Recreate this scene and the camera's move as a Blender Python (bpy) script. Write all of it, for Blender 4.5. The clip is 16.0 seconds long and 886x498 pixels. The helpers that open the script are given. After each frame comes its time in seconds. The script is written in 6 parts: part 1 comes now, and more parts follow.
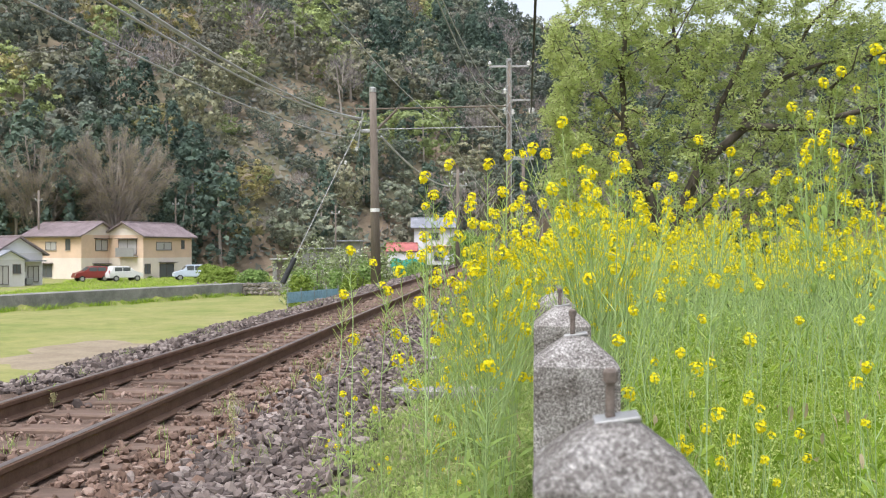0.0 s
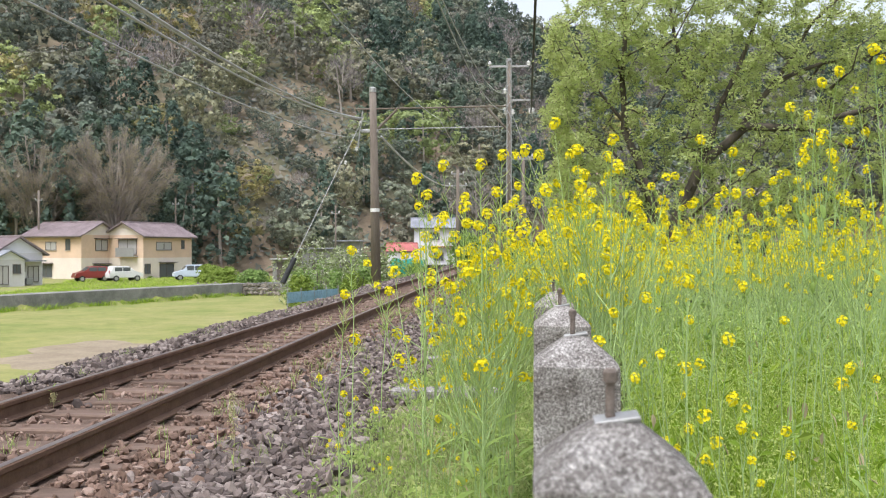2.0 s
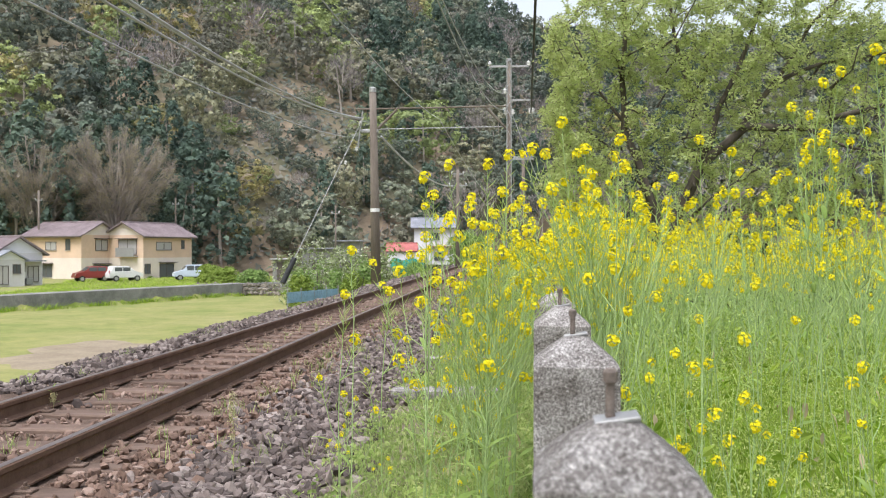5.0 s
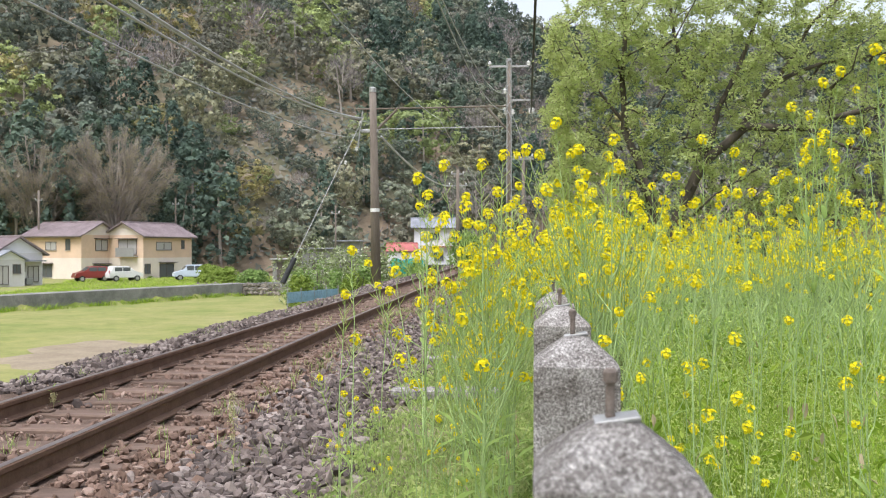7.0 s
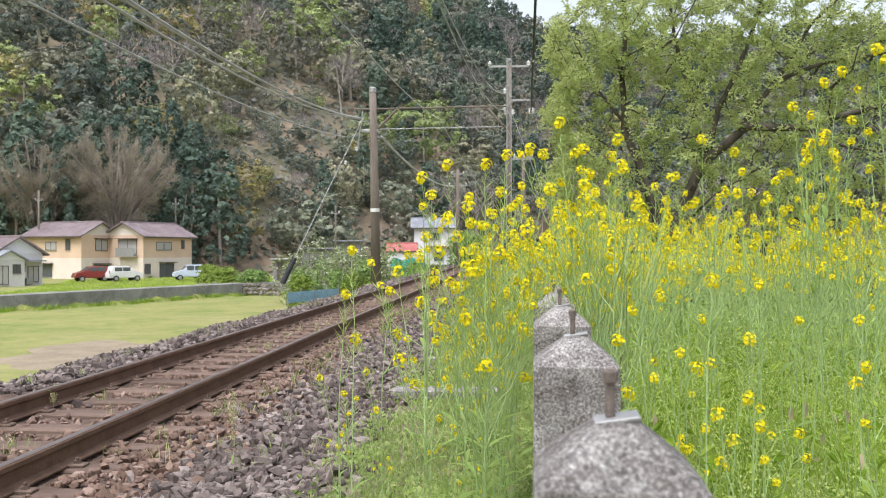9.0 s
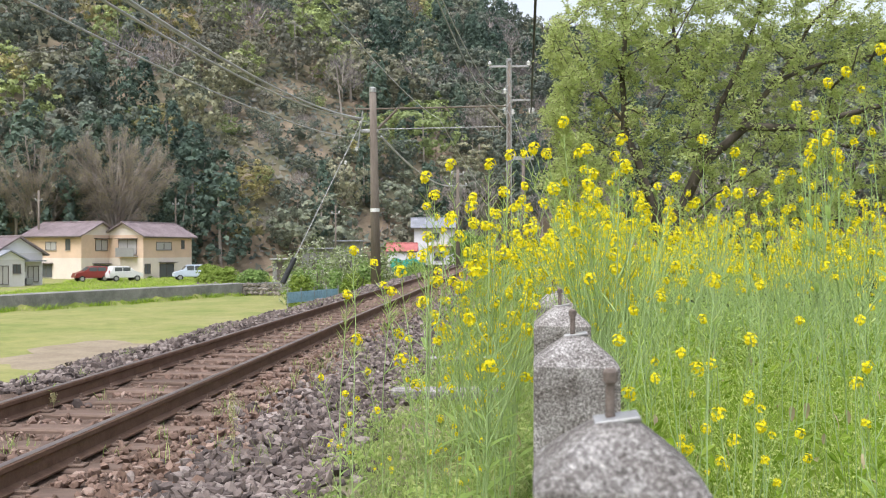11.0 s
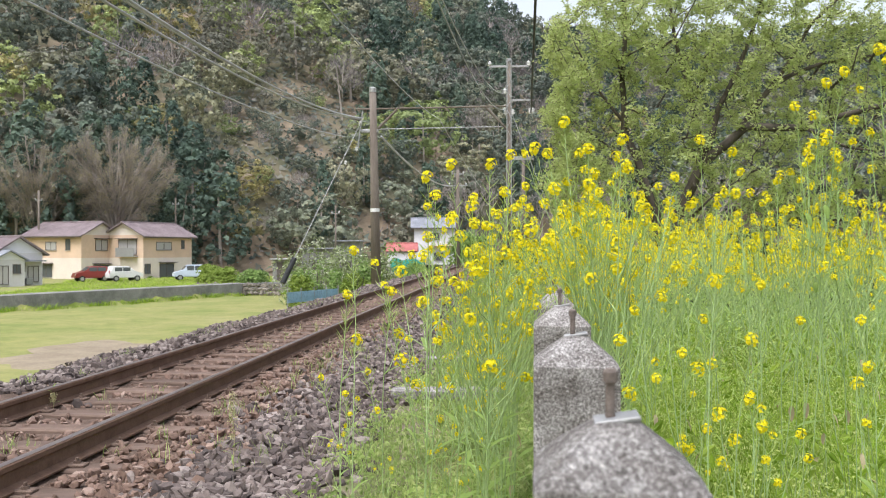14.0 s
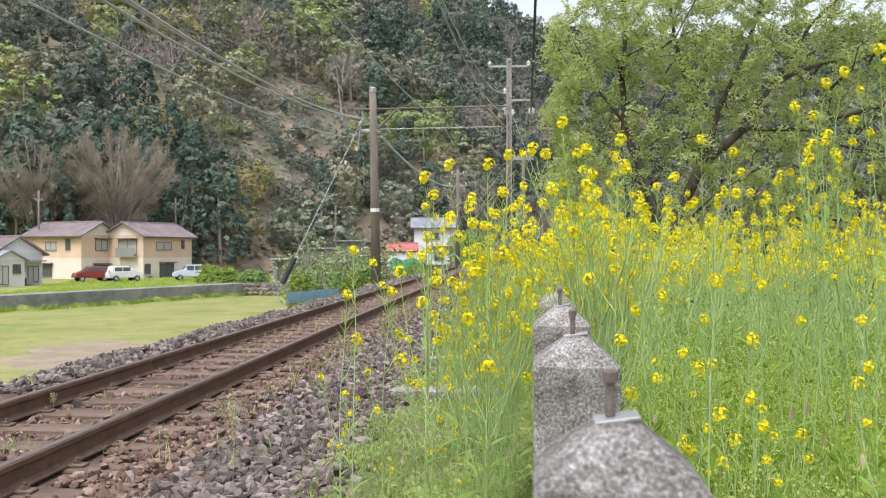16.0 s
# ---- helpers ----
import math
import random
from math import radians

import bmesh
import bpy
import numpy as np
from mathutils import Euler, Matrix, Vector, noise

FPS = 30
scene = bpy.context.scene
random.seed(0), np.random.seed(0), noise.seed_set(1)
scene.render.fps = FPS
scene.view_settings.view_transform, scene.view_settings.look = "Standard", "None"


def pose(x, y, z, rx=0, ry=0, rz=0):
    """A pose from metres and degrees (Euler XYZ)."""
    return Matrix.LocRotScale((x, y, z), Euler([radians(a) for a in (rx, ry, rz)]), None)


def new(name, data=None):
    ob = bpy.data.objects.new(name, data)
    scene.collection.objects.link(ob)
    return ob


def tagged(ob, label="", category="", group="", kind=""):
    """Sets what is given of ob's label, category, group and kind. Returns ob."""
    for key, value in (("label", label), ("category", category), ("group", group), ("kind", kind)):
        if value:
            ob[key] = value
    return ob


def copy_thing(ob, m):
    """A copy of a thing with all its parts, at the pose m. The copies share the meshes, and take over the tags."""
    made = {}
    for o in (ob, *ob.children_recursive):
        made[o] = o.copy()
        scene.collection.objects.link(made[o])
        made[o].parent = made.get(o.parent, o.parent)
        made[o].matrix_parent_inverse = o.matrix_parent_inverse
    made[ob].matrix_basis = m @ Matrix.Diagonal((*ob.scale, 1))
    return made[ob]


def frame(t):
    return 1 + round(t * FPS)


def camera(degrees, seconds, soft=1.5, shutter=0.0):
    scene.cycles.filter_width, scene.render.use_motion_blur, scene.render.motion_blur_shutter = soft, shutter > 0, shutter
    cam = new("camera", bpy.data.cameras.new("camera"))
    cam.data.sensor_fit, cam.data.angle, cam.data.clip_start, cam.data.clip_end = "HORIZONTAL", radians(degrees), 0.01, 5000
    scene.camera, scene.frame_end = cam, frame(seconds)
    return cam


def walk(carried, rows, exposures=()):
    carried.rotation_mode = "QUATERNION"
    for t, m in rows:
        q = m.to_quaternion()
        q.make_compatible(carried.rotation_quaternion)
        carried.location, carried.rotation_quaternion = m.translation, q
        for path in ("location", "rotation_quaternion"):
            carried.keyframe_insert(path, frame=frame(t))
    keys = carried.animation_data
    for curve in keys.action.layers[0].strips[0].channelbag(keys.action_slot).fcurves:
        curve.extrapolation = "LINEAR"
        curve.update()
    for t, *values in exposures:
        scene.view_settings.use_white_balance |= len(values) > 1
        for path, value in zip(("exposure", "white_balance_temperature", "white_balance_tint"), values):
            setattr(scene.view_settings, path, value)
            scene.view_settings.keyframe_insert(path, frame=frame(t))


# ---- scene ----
# World: y runs along the track, x to the right of it, z up; the ground by the fence lies at z = 0.
cam = camera(50.8, 16.0, soft=1.0)
cam.data.dof.use_dof = True
cam.data.dof.focus_distance = 4.2
cam.data.dof.aperture_fstop = 9.5
STAND = pose(0, 0, 1.35, 90, 0, 4.367)
walk(cam, [(0.0, STAND), (16.0, STAND)], [(0.0, 0.46, 6150, 12), (16.0, 0.46, 6150, 12)])

# ---- light: a bright, thinly overcast spring sky ----
SUN_EL, SUN_AZ = 62, 205
world = bpy.data.worlds.new("sky")
scene.world = world
world.use_nodes = True
wn, wl = world.node_tree.nodes, world.node_tree.links
sky = wn.new("ShaderNodeTexSky")
sky.sky_type, sky.sun_disc = "NISHITA", False
sky.sun_elevation, sky.sun_rotation = radians(SUN_EL), radians(SUN_AZ)
sky.dust_density, sky.air_density, sky.ozone_density = 4.0, 1.2, 1.0
veil = wn.new("ShaderNodeHueSaturation")
veil.inputs["Saturation"].default_value = 0.32
wl.new(sky.outputs[0], veil.inputs["Color"])
wl.new(veil.outputs[0], wn["Background"].inputs[0])
wn["Background"].inputs[1].default_value = 0.20
sun = new("sun", bpy.data.lights.new("sun", "SUN"))
sun.data.energy, sun.data.angle, sun.data.color = 1.5, radians(18), (1.0, 0.95, 0.88)
sun.matrix_world = pose(0, 0, 30, 90 - SUN_EL, 0, 180 - SUN_AZ)


# ---- materials ----
def nodes(name):
    m = bpy.data.materials.new(name)
    m.use_nodes = True
    return m, m.node_tree.nodes, m.node_tree.links, m.node_tree.nodes["Principled BSDF"]


def ramp(n, l, value, stops):
    r = n.new("ShaderNodeValToRGB")
    e = r.color_ramp.elements
    while len(e) < len(stops):
        e.new(0.5)
    for el, (p, c) in zip(e, stops):
        el.position, el.color = p, (*c, 1)
    l.new(value, r.inputs[0])
    return r.outputs[0]


def mixed(n, l, fac, a, b, mode="MIX"):
    m = n.new("ShaderNodeMix")
    m.data_type, m.blend_type = "RGBA", mode
    for sock, v in ((0, fac), (6, a), (7, b)):
        if isinstance(v, (int, float)):
            m.inputs[sock].default_value = v
        elif isinstance(v, tuple):
            m.inputs[sock].default_value = (*v, 1)
        else:
            l.new(v, m.inputs[sock])
    return m.outputs[2]


def noise_of(n, l, scale, detail=6, stretch=None, coords="Object", rough=0.6):
    tc = n.new("ShaderNodeTexCoord")
    mp = n.new("ShaderNodeMapping")
    if stretch:
        mp.inputs["Scale"].default_value = stretch
    l.new(tc.outputs[coords], mp.inputs[0])
    t = n.new("ShaderNodeTexNoise")
    t.inputs["Scale"].default_value, t.inputs["Detail"].default_value, t.inputs["Roughness"].default_value = scale, detail, rough
    l.new(mp.outputs[0], t.inputs["Vector"])
    return t.outputs["Fac"]


def bumped(n, l, b, height, strength, dist=0.01):
    k = n.new("ShaderNodeBump")
    k.inputs["Strength"].default_value, k.inputs["Distance"].default_value = strength, dist
    l.new(height, k.inputs["Height"])
    l.new(k.outputs[0], b.inputs["Normal"])


def canopy(name, stops, through_light=0.28, scale=0.55):
    """Foliage seen from afar: an own tone for each tree, a slight one for each spray of leaves, broad patches."""
    m, n, l, b = nodes(name)
    own = n.new("ShaderNodeAttribute")
    own.attribute_name = "tone"
    col = ramp(n, l, own.outputs["Fac"], stops)
    g = n.new("ShaderNodeNewGeometry")
    col = mixed(n, l, 1.0, col, ramp(n, l, g.outputs["Random Per Island"], [(0.0, (0.74, 0.75, 0.78)), (0.5, (1.0, 1.0, 1.0)), (1.0, (1.28, 1.25, 1.20))]), "MULTIPLY")
    clump = noise_of(n, l, scale, 4, rough=0.6)
    col = mixed(n, l, 1.0, col, ramp(n, l, clump, [(0.32, (0.72, 0.73, 0.76)), (0.5, (1.0, 1.0, 1.0)), (0.68, (1.24, 1.22, 1.16))]), "MULTIPLY")
    l.new(col, b.inputs["Base Color"])
    b.inputs["Roughness"].default_value = 0.7
    b.inputs["Specular IOR Level"].default_value = 0.15
    t = n.new("ShaderNodeBsdfTranslucent")
    l.new(col, t.inputs[0])
    x = n.new("ShaderNodeMixShader")
    x.inputs[0].default_value = through_light
    l.new(b.outputs[0], x.inputs[1]), l.new(t.outputs[0], x.inputs[2])
    l.new(x.outputs[0], n["Material Output"].inputs[0])
    return m


def surface(name, stops, scale=6.0, rough=0.85, metal=0.0, grain=60.0, bump=0.4, dist=0.01, stretch=None, island=0.0, piece=0.0, stain=None, speckle=0.55):
    """A rough surface: a broad colour variation, a fine grain, relief, and an own tone for each piece."""
    m, n, l, b = nodes(name)
    broad = noise_of(n, l, scale, 8, stretch)
    fine = noise_of(n, l, grain, 4, stretch)
    col = ramp(n, l, broad, stops)
    col = mixed(n, l, speckle, col, ramp(n, l, fine, [(0.25, (0.55, 0.55, 0.55)), (0.75, (1.25, 1.25, 1.25))]), "MULTIPLY")
    if stain:
        col = mixed(n, l, ramp(n, l, noise_of(n, l, stain[1], 5, stain[2]), [(0.5, (0, 0, 0)), (0.68, (1, 1, 1))]), col, stain[0])
    if island:
        g = n.new("ShaderNodeNewGeometry")
        col = mixed(n, l, 1.0, col, ramp(n, l, g.outputs["Random Per Island"], [(0, (1 - island,) * 3), (1, (1 + island,) * 3)]), "MULTIPLY")
    if piece:
        o = n.new("ShaderNodeObjectInfo")
        col = mixed(n, l, 1.0, col, ramp(n, l, o.outputs["Random"], [(0, (1 - piece,) * 3), (1, (1 + piece,) * 3)]), "MULTIPLY")
    l.new(col, b.inputs["Base Color"])
    b.inputs["Roughness"].default_value, b.inputs["Metallic"].default_value = rough, metal
    b.inputs["Specular IOR Level"].default_value = 0.3
    if bump:
        bumped(n, l, b, fine, bump, dist)
    return m


def leafy(name, stops, through_light=0.4, rough=0.55, patch=0.0, gloss=0.25):
    """Thin leaves: an own tone for each leaf, light shining through."""
    m, n, l, b = nodes(name)
    g = n.new("ShaderNodeNewGeometry")
    col = ramp(n, l, g.outputs["Random Per Island"], stops)
    if patch:
        col = mixed(n, l, 1.0, col, ramp(n, l, noise_of(n, l, patch, 3), [(0.3, (0.6, 0.62, 0.6)), (0.7, (1.3, 1.25, 1.2))]), "MULTIPLY")
    l.new(col, b.inputs["Base Color"])
    b.inputs["Roughness"].default_value = rough
    b.inputs["Specular IOR Level"].default_value = gloss
    t = n.new("ShaderNodeBsdfTranslucent")
    l.new(col, t.inputs[0])
    x = n.new("ShaderNodeMixShader")
    x.inputs[0].default_value = through_light
    l.new(b.outputs[0], x.inputs[1]), l.new(t.outputs[0], x.inputs[2])
    l.new(x.outputs[0], n["Material Output"].inputs[0])
    return m




def weathered_concrete():
    """Old washed-out concrete: dark matrix, pale pebbles, lichen and vertical streaks."""
    m, n, l, b = nodes("weathered concrete")
    tc = n.new("ShaderNodeTexCoord")
    cells = n.new("ShaderNodeTexVoronoi")
    cells.inputs["Scale"].default_value = 105
    l.new(tc.outputs["Object"], cells.inputs["Vector"])
    broad = noise_of(n, l, 14, 8)
    fine = noise_of(n, l, 150, 8, rough=0.85)
    col = ramp(n, l, broad, [(0.32, (0.175, 0.158, 0.147)), (0.50, (0.280, 0.262, 0.250)), (0.68, (0.44, 0.42, 0.41))])
    pebble = n.new("ShaderNodeMath")
    pebble.operation = "LESS_THAN"
    pebble.inputs[1].default_value = 0.38
    l.new(cells.outputs["Distance"], pebble.inputs[0])
    sep = n.new("ShaderNodeSeparateColor")
    l.new(cells.outputs["Color"], sep.inputs[0])
    pick = n.new("ShaderNodeMath")
    pick.operation = "MULTIPLY"
    l.new(pebble.outputs[0], pick.inputs[0])
    l.new(ramp(n, l, sep.outputs[0], [(0.25, (0, 0, 0)), (0.7, (0.6, 0.6, 0.6))]), pick.inputs[1])
    col = mixed(n, l, pick.outputs[0], col, ramp(n, l, sep.outputs[1], [(0, (0.16, 0.14, 0.13)), (0.5, (0.36, 0.34, 0.33)), (1, (0.55, 0.53, 0.52))]))
    col = mixed(n, l, ramp(n, l, noise_of(n, l, 22, 6, (1, 1, 0.12)), [(0.56, (0, 0, 0)), (0.72, (0.5, 0.5, 0.5))]), col, (0.40, 0.38, 0.36))
    col = mixed(n, l, ramp(n, l, noise_of(n, l, 48, 6), [(0.58, (0, 0, 0)), (0.70, (0.7, 0.7, 0.7))]), col, (0.07, 0.058, 0.048))
    speck = noise_of(n, l, 190, 2, rough=0.5)
    col = mixed(n, l, 0.66, col, ramp(n, l, speck, [(0.36, (0.50, 0.48, 0.47)), (0.5, (1.0, 1.0, 1.0)), (0.64, (1.7, 1.7, 1.7))]), "MULTIPLY")
    col = mixed(n, l, 0.75, col, ramp(n, l, fine, [(0.38, (0.28, 0.27, 0.26)), (0.62, (1.5, 1.5, 1.5))]), "MULTIPLY")
    l.new(col, b.inputs["Base Color"])
    b.inputs["Roughness"].default_value = 0.95
    b.inputs["Specular IOR Level"].default_value = 0.2
    bumped(n, l, b, fine, 1.0, 0.004)
    return m


CONCRETE = weathered_concrete()
WALLC = surface("grey retaining wall concrete", [(0.3, (0.16, 0.16, 0.152)), (0.7, (0.33, 0.32, 0.305))], 0.8, 0.95, 0, 9, 0.3)
POLEC = surface("pole concrete", [(0.3, (0.14, 0.115, 0.095)), (0.7, (0.25, 0.215, 0.185))], 1.5, 0.9, 0, 25, 0.3, stretch=(1, 1, 0.15))
RAILM = surface("rusted rail side", [(0.3, (0.105, 0.060, 0.040)), (0.7, (0.185, 0.112, 0.078))], 5, 0.78, 0.0, 50, 0.4, 0.004)
RAILTOP = surface("worn rail head", [(0.3, (0.24, 0.185, 0.165)), (0.7, (0.40, 0.34, 0.33))], 4, 0.36, 0.75, 60, 0.1, 0.001, stretch=(1, 0.1, 1))
SLEEPER = surface("rust-stained sleeper", [(0.3, (0.115, 0.078, 0.060)), (0.7, (0.215, 0.152, 0.120))], 3, 0.95, 0, 40, 0.6, 0.006, stretch=(0.3, 1, 1), piece=0.2)
CLIPM = surface("brown rusted clip", [(0.3, (0.10, 0.068, 0.052)), (0.7, (0.23, 0.165, 0.13))], 30, 0.9, 0.0, 120, 0.5, 0.002)
RUST = surface("rusted iron", [(0.3, (0.13, 0.105, 0.092)), (0.7, (0.30, 0.25, 0.225))], 40, 0.85, 0.3, 200, 0.5, 0.002)
ZINC = surface("dull galvanised steel", [(0.3, (0.3, 0.3, 0.3)), (0.7, (0.5, 0.5, 0.5))], 20, 0.55, 0.6, 90, 0.2, 0.001)
CABLE = surface("grey cable sheath", [(0.3, (0.38, 0.38, 0.40)), (0.7, (0.55, 0.55, 0.57))], 3, 0.6, 0.2, 30, 0.1, 0.001)
BLACKRUB = surface("black plastic", [(0.3, (0.015, 0.016, 0.018)), (0.7, (0.04, 0.042, 0.045))], 5, 0.6, 0, 30, 0.1, 0.002)
PORCELAIN = surface("white porcelain", [(0.3, (0.7, 0.7, 0.7)), (0.7, (0.82, 0.82, 0.82))], 20, 0.25, 0, 60, 0.0)


def bank_material():
    """Ground: grass, bare soil in patches, brown forest floor on the hill."""
    m, n, l, b = nodes("grassy ground")
    broad = noise_of(n, l, 0.22, 6)
    fine = noise_of(n, l, 14, 6)
    field = ramp(n, l, broad, [(0.3, (0.17, 0.22, 0.065)), (0.48, (0.25, 0.26, 0.095)), (0.7, (0.31, 0.295, 0.135))])
    field = mixed(n, l, 1.0, field, ramp(n, l, noise_of(n, l, 1.1, 8, rough=0.75), [(0.3, (0.78, 0.84, 0.74)), (0.5, (1.0, 1.0, 1.0)), (0.7, (1.20, 1.14, 1.12))]), "MULTIPLY")
    soil = ramp(n, l, noise_of(n, l, 0.09, 8), [(0.40, (0.12, 0.12, 0.075)), (0.54, (0.20, 0.165, 0.115)), (0.68, (0.31, 0.235, 0.17))])
    g = n.new("ShaderNodeNewGeometry")
    s = n.new("ShaderNodeSeparateXYZ")
    l.new(g.outputs["Position"], s.inputs[0])
    far = n.new("ShaderNodeMapRange")
    far.inputs[1].default_value, far.inputs[2].default_value = 102, 112
    l.new(s.outputs["Y"], far.inputs[0])
    col = mixed(n, l, far.outputs[0], field, soil)
    verge = n.new("ShaderNodeMapRange")
    verge.inputs[1].default_value, verge.inputs[2].default_value = -0.2, -0.7
    l.new(s.outputs["X"], verge.inputs[0])
    bank = n.new("ShaderNodeMapRange")
    bank.inputs[1].default_value, bank.inputs[2].default_value = -9.0, -6.5
    l.new(s.outputs["X"], bank.inputs[0])
    near = n.new("ShaderNodeMapRange")
    near.inputs[1].default_value, near.inputs[2].default_value = 60, 50
    l.new(s.outputs["Y"], near.inputs[0])
    both = n.new("ShaderNodeMath")
    both.operation = "MULTIPLY"
    l.new(verge.outputs[0], both.inputs[0]), l.new(bank.outputs[0], both.inputs[1])
    third = n.new("ShaderNodeMath")
    third.operation = "MULTIPLY"
    l.new(both.outputs[0], third.inputs[0]), l.new(near.outputs[0], third.inputs[1])
    dust = ramp(n, l, noise_of(n, l, 2.2, 8), [(0.35, (0.11, 0.14, 0.05)), (0.5, (0.19, 0.19, 0.10)), (0.62, (0.24, 0.20, 0.15))])
    col = mixed(n, l, third.outputs[0], col, dust)
    # soil under the tall meadow, darkened to put shade into the gaps between plants
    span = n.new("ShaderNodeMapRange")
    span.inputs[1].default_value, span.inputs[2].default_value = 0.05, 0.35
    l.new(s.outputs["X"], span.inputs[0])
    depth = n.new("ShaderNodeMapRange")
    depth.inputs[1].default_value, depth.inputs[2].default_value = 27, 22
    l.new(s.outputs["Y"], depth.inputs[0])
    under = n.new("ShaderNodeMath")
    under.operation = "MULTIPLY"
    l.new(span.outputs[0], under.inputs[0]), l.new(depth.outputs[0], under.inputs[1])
    gap_dark = ramp(n, l, noise_of(n, l, 1.6, 7), [(0.35, (0.055, 0.062, 0.026)), (0.5, (0.085, 0.105, 0.036)), (0.65, (0.125, 0.135, 0.055))])
    col = mixed(n, l, under.outputs[0], col, gap_dark)
    col = mixed(n, l, 0.5, col, ramp(n, l, fine, [(0.25, (0.6, 0.6, 0.6)), (0.75, (1.2, 1.2, 1.2))]), "MULTIPLY")
    l.new(col, b.inputs["Base Color"])
    b.inputs["Roughness"].default_value = 1.0
    b.inputs["Specular IOR Level"].default_value = 0.1
    bumped(n, l, b, fine, 0.6, 0.03)
    return m


GROUND = bank_material()


# ---- building helpers ----
def mesh_of(name, v, f, mat, smooth=False):
    """A mesh from arrays of vertices and of equal-sided faces."""
    v, f = np.asarray(v, dtype=np.float32), np.asarray(f, dtype=np.int32)
    me = bpy.data.meshes.new(name)
    k = f.shape[1]
    me.vertices.add(len(v)), me.loops.add(f.size), me.polygons.add(len(f))
    me.vertices.foreach_set("co", v.ravel())
    me.loops.foreach_set("vertex_index", f.ravel())
    me.polygons.foreach_set("loop_start", np.arange(0, f.size, k, dtype=np.int32))
    me.update(calc_edges=True)
    me.polygons.foreach_set("use_smooth", np.full(len(f), smooth, dtype=bool))
    me.materials.append(mat)
    return me


def thing(name, label, category, at=(0, 0, 0), group="", kind="", turn=0):
    ob = new(name)
    ob.empty_display_size = 0.1
    ob.matrix_basis = pose(*at, 0, 0, turn)
    return tagged(ob, label, category, group, kind)


def part(name, bm, material, parent, label="", smooth=False):
    if isinstance(bm, bmesh.types.BMesh):
        bmesh.ops.recalc_face_normals(bm, faces=bm.faces)
        me = bpy.data.meshes.new(name)
        bm.to_mesh(me)
        bm.free()
        me.materials.append(material)
        if smooth:
            me.polygons.foreach_set("use_smooth", np.ones(len(me.polygons), dtype=bool))
    else:
        me = bm
    ob = new(name, me)
    ob.parent = parent
    if label:
        tagged(ob, label)
    return ob


def box(bm, x0, x1, y0, y1, z0, z1, bevel=0.0):
    r = bmesh.ops.create_cube(bm, size=1, matrix=Matrix.LocRotScale(((x0 + x1) / 2, (y0 + y1) / 2, (z0 + z1) / 2), None, (abs(x1 - x0), abs(y1 - y0), abs(z1 - z0))))
    if bevel:
        es = {e for v in r["verts"] for e in v.link_edges}
        bmesh.ops.bevel(bm, geom=list(es), offset=bevel, segments=1, affect="EDGES")
    return bm


def block(x0, x1, y0, y1, z0, z1, bevel=0.0):
    return box(bmesh.new(), x0, x1, y0, y1, z0, z1, bevel)


def tube(bm, pts, radii, sides=8):
    """A tapered tube along points."""
    pts = [Vector(p) for p in pts]
    if isinstance(radii, (int, float)):
        radii = [radii] * len(pts)
    rings = []
    for i, p in enumerate(pts):
        d = (pts[min(i + 1, len(pts) - 1)] - pts[max(i - 1, 0)]).normalized()
        a = d.orthogonal().normalized() if i == 0 else (a - d * a.dot(d)).normalized()
        b = d.cross(a)
        rings.append([bm.verts.new(p + (a * math.cos(t) + b * math.sin(t)) * radii[i]) for t in (2 * math.pi * k / sides for k in range(sides))])
    for r0, r1 in zip(rings, rings[1:]):
        for k in range(sides):
            bm.faces.new((r0[k], r0[(k + 1) % sides], r1[(k + 1) % sides], r1[k]))
    bm.faces.new(rings[0][::-1]), bm.faces.new(rings[-1])
    return bm


def rod(p0, p1, r0, r1=None, sides=10):
    return tube(bmesh.new(), [p0, p1], [r0, r0 if r1 is None else r1], sides)


def cards(centres, size, rng, aspect=0.6, up=0.0, bend=0.25, out=None):
    """Small bent leaves (two triangles folded at the middle rib) at the centres, each turned its own way, or facing out."""
    n = len(centres)
    a = rng.normal(size=(n, 3))
    a[:, 2] += up
    face = rng.normal(size=(n, 3))
    if out is not None:
        face = out + face * 0.38
        a = np.cross(face, a)
    a /= np.linalg.norm(a, axis=1)[:, None]
    b = np.cross(a, face)
    b /= np.linalg.norm(b, axis=1)[:, None]
    c = np.cross(a, b)
    s = (np.asarray(size) * rng.uniform(0.65, 1.35, n))[:, None]
    v = np.stack([centres - a * s, centres + b * s * aspect + c * s * bend, centres + a * s, centres - b * s * aspect + c * s * bend], 1)
    return v.reshape(-1, 3), np.arange(4 * n).reshape(n, 4)


def tufts(centres, size, rng, out, aspect=0.8):
    """Small pointed leaf tufts (one triangle each) that face outwards."""
    n = len(centres)
    face = out + rng.normal(size=(n, 3)) * 0.45
    a = np.cross(face, rng.normal(size=(n, 3)))
    a /= np.linalg.norm(a, axis=1)[:, None]
    b = np.cross(a, face)
    b /= np.linalg.norm(b, axis=1)[:, None]
    s = (np.asarray(size) * rng.uniform(0.6, 1.4, n))[:, None]
    v = np.stack([centres + a * s * 1.2, centres - a * s * 0.7 + b * s * aspect, centres - a * s * 0.7 - b * s * aspect], 1)
    return v.reshape(-1, 3), np.arange(3 * n).reshape(n, 3)


def quads_joined(vs, fs):
    off, out = 0, []
    for v, f in zip(vs, fs):
        out.append(f + off)
        off += len(v)
    return np.concatenate(vs), np.concatenate(out)


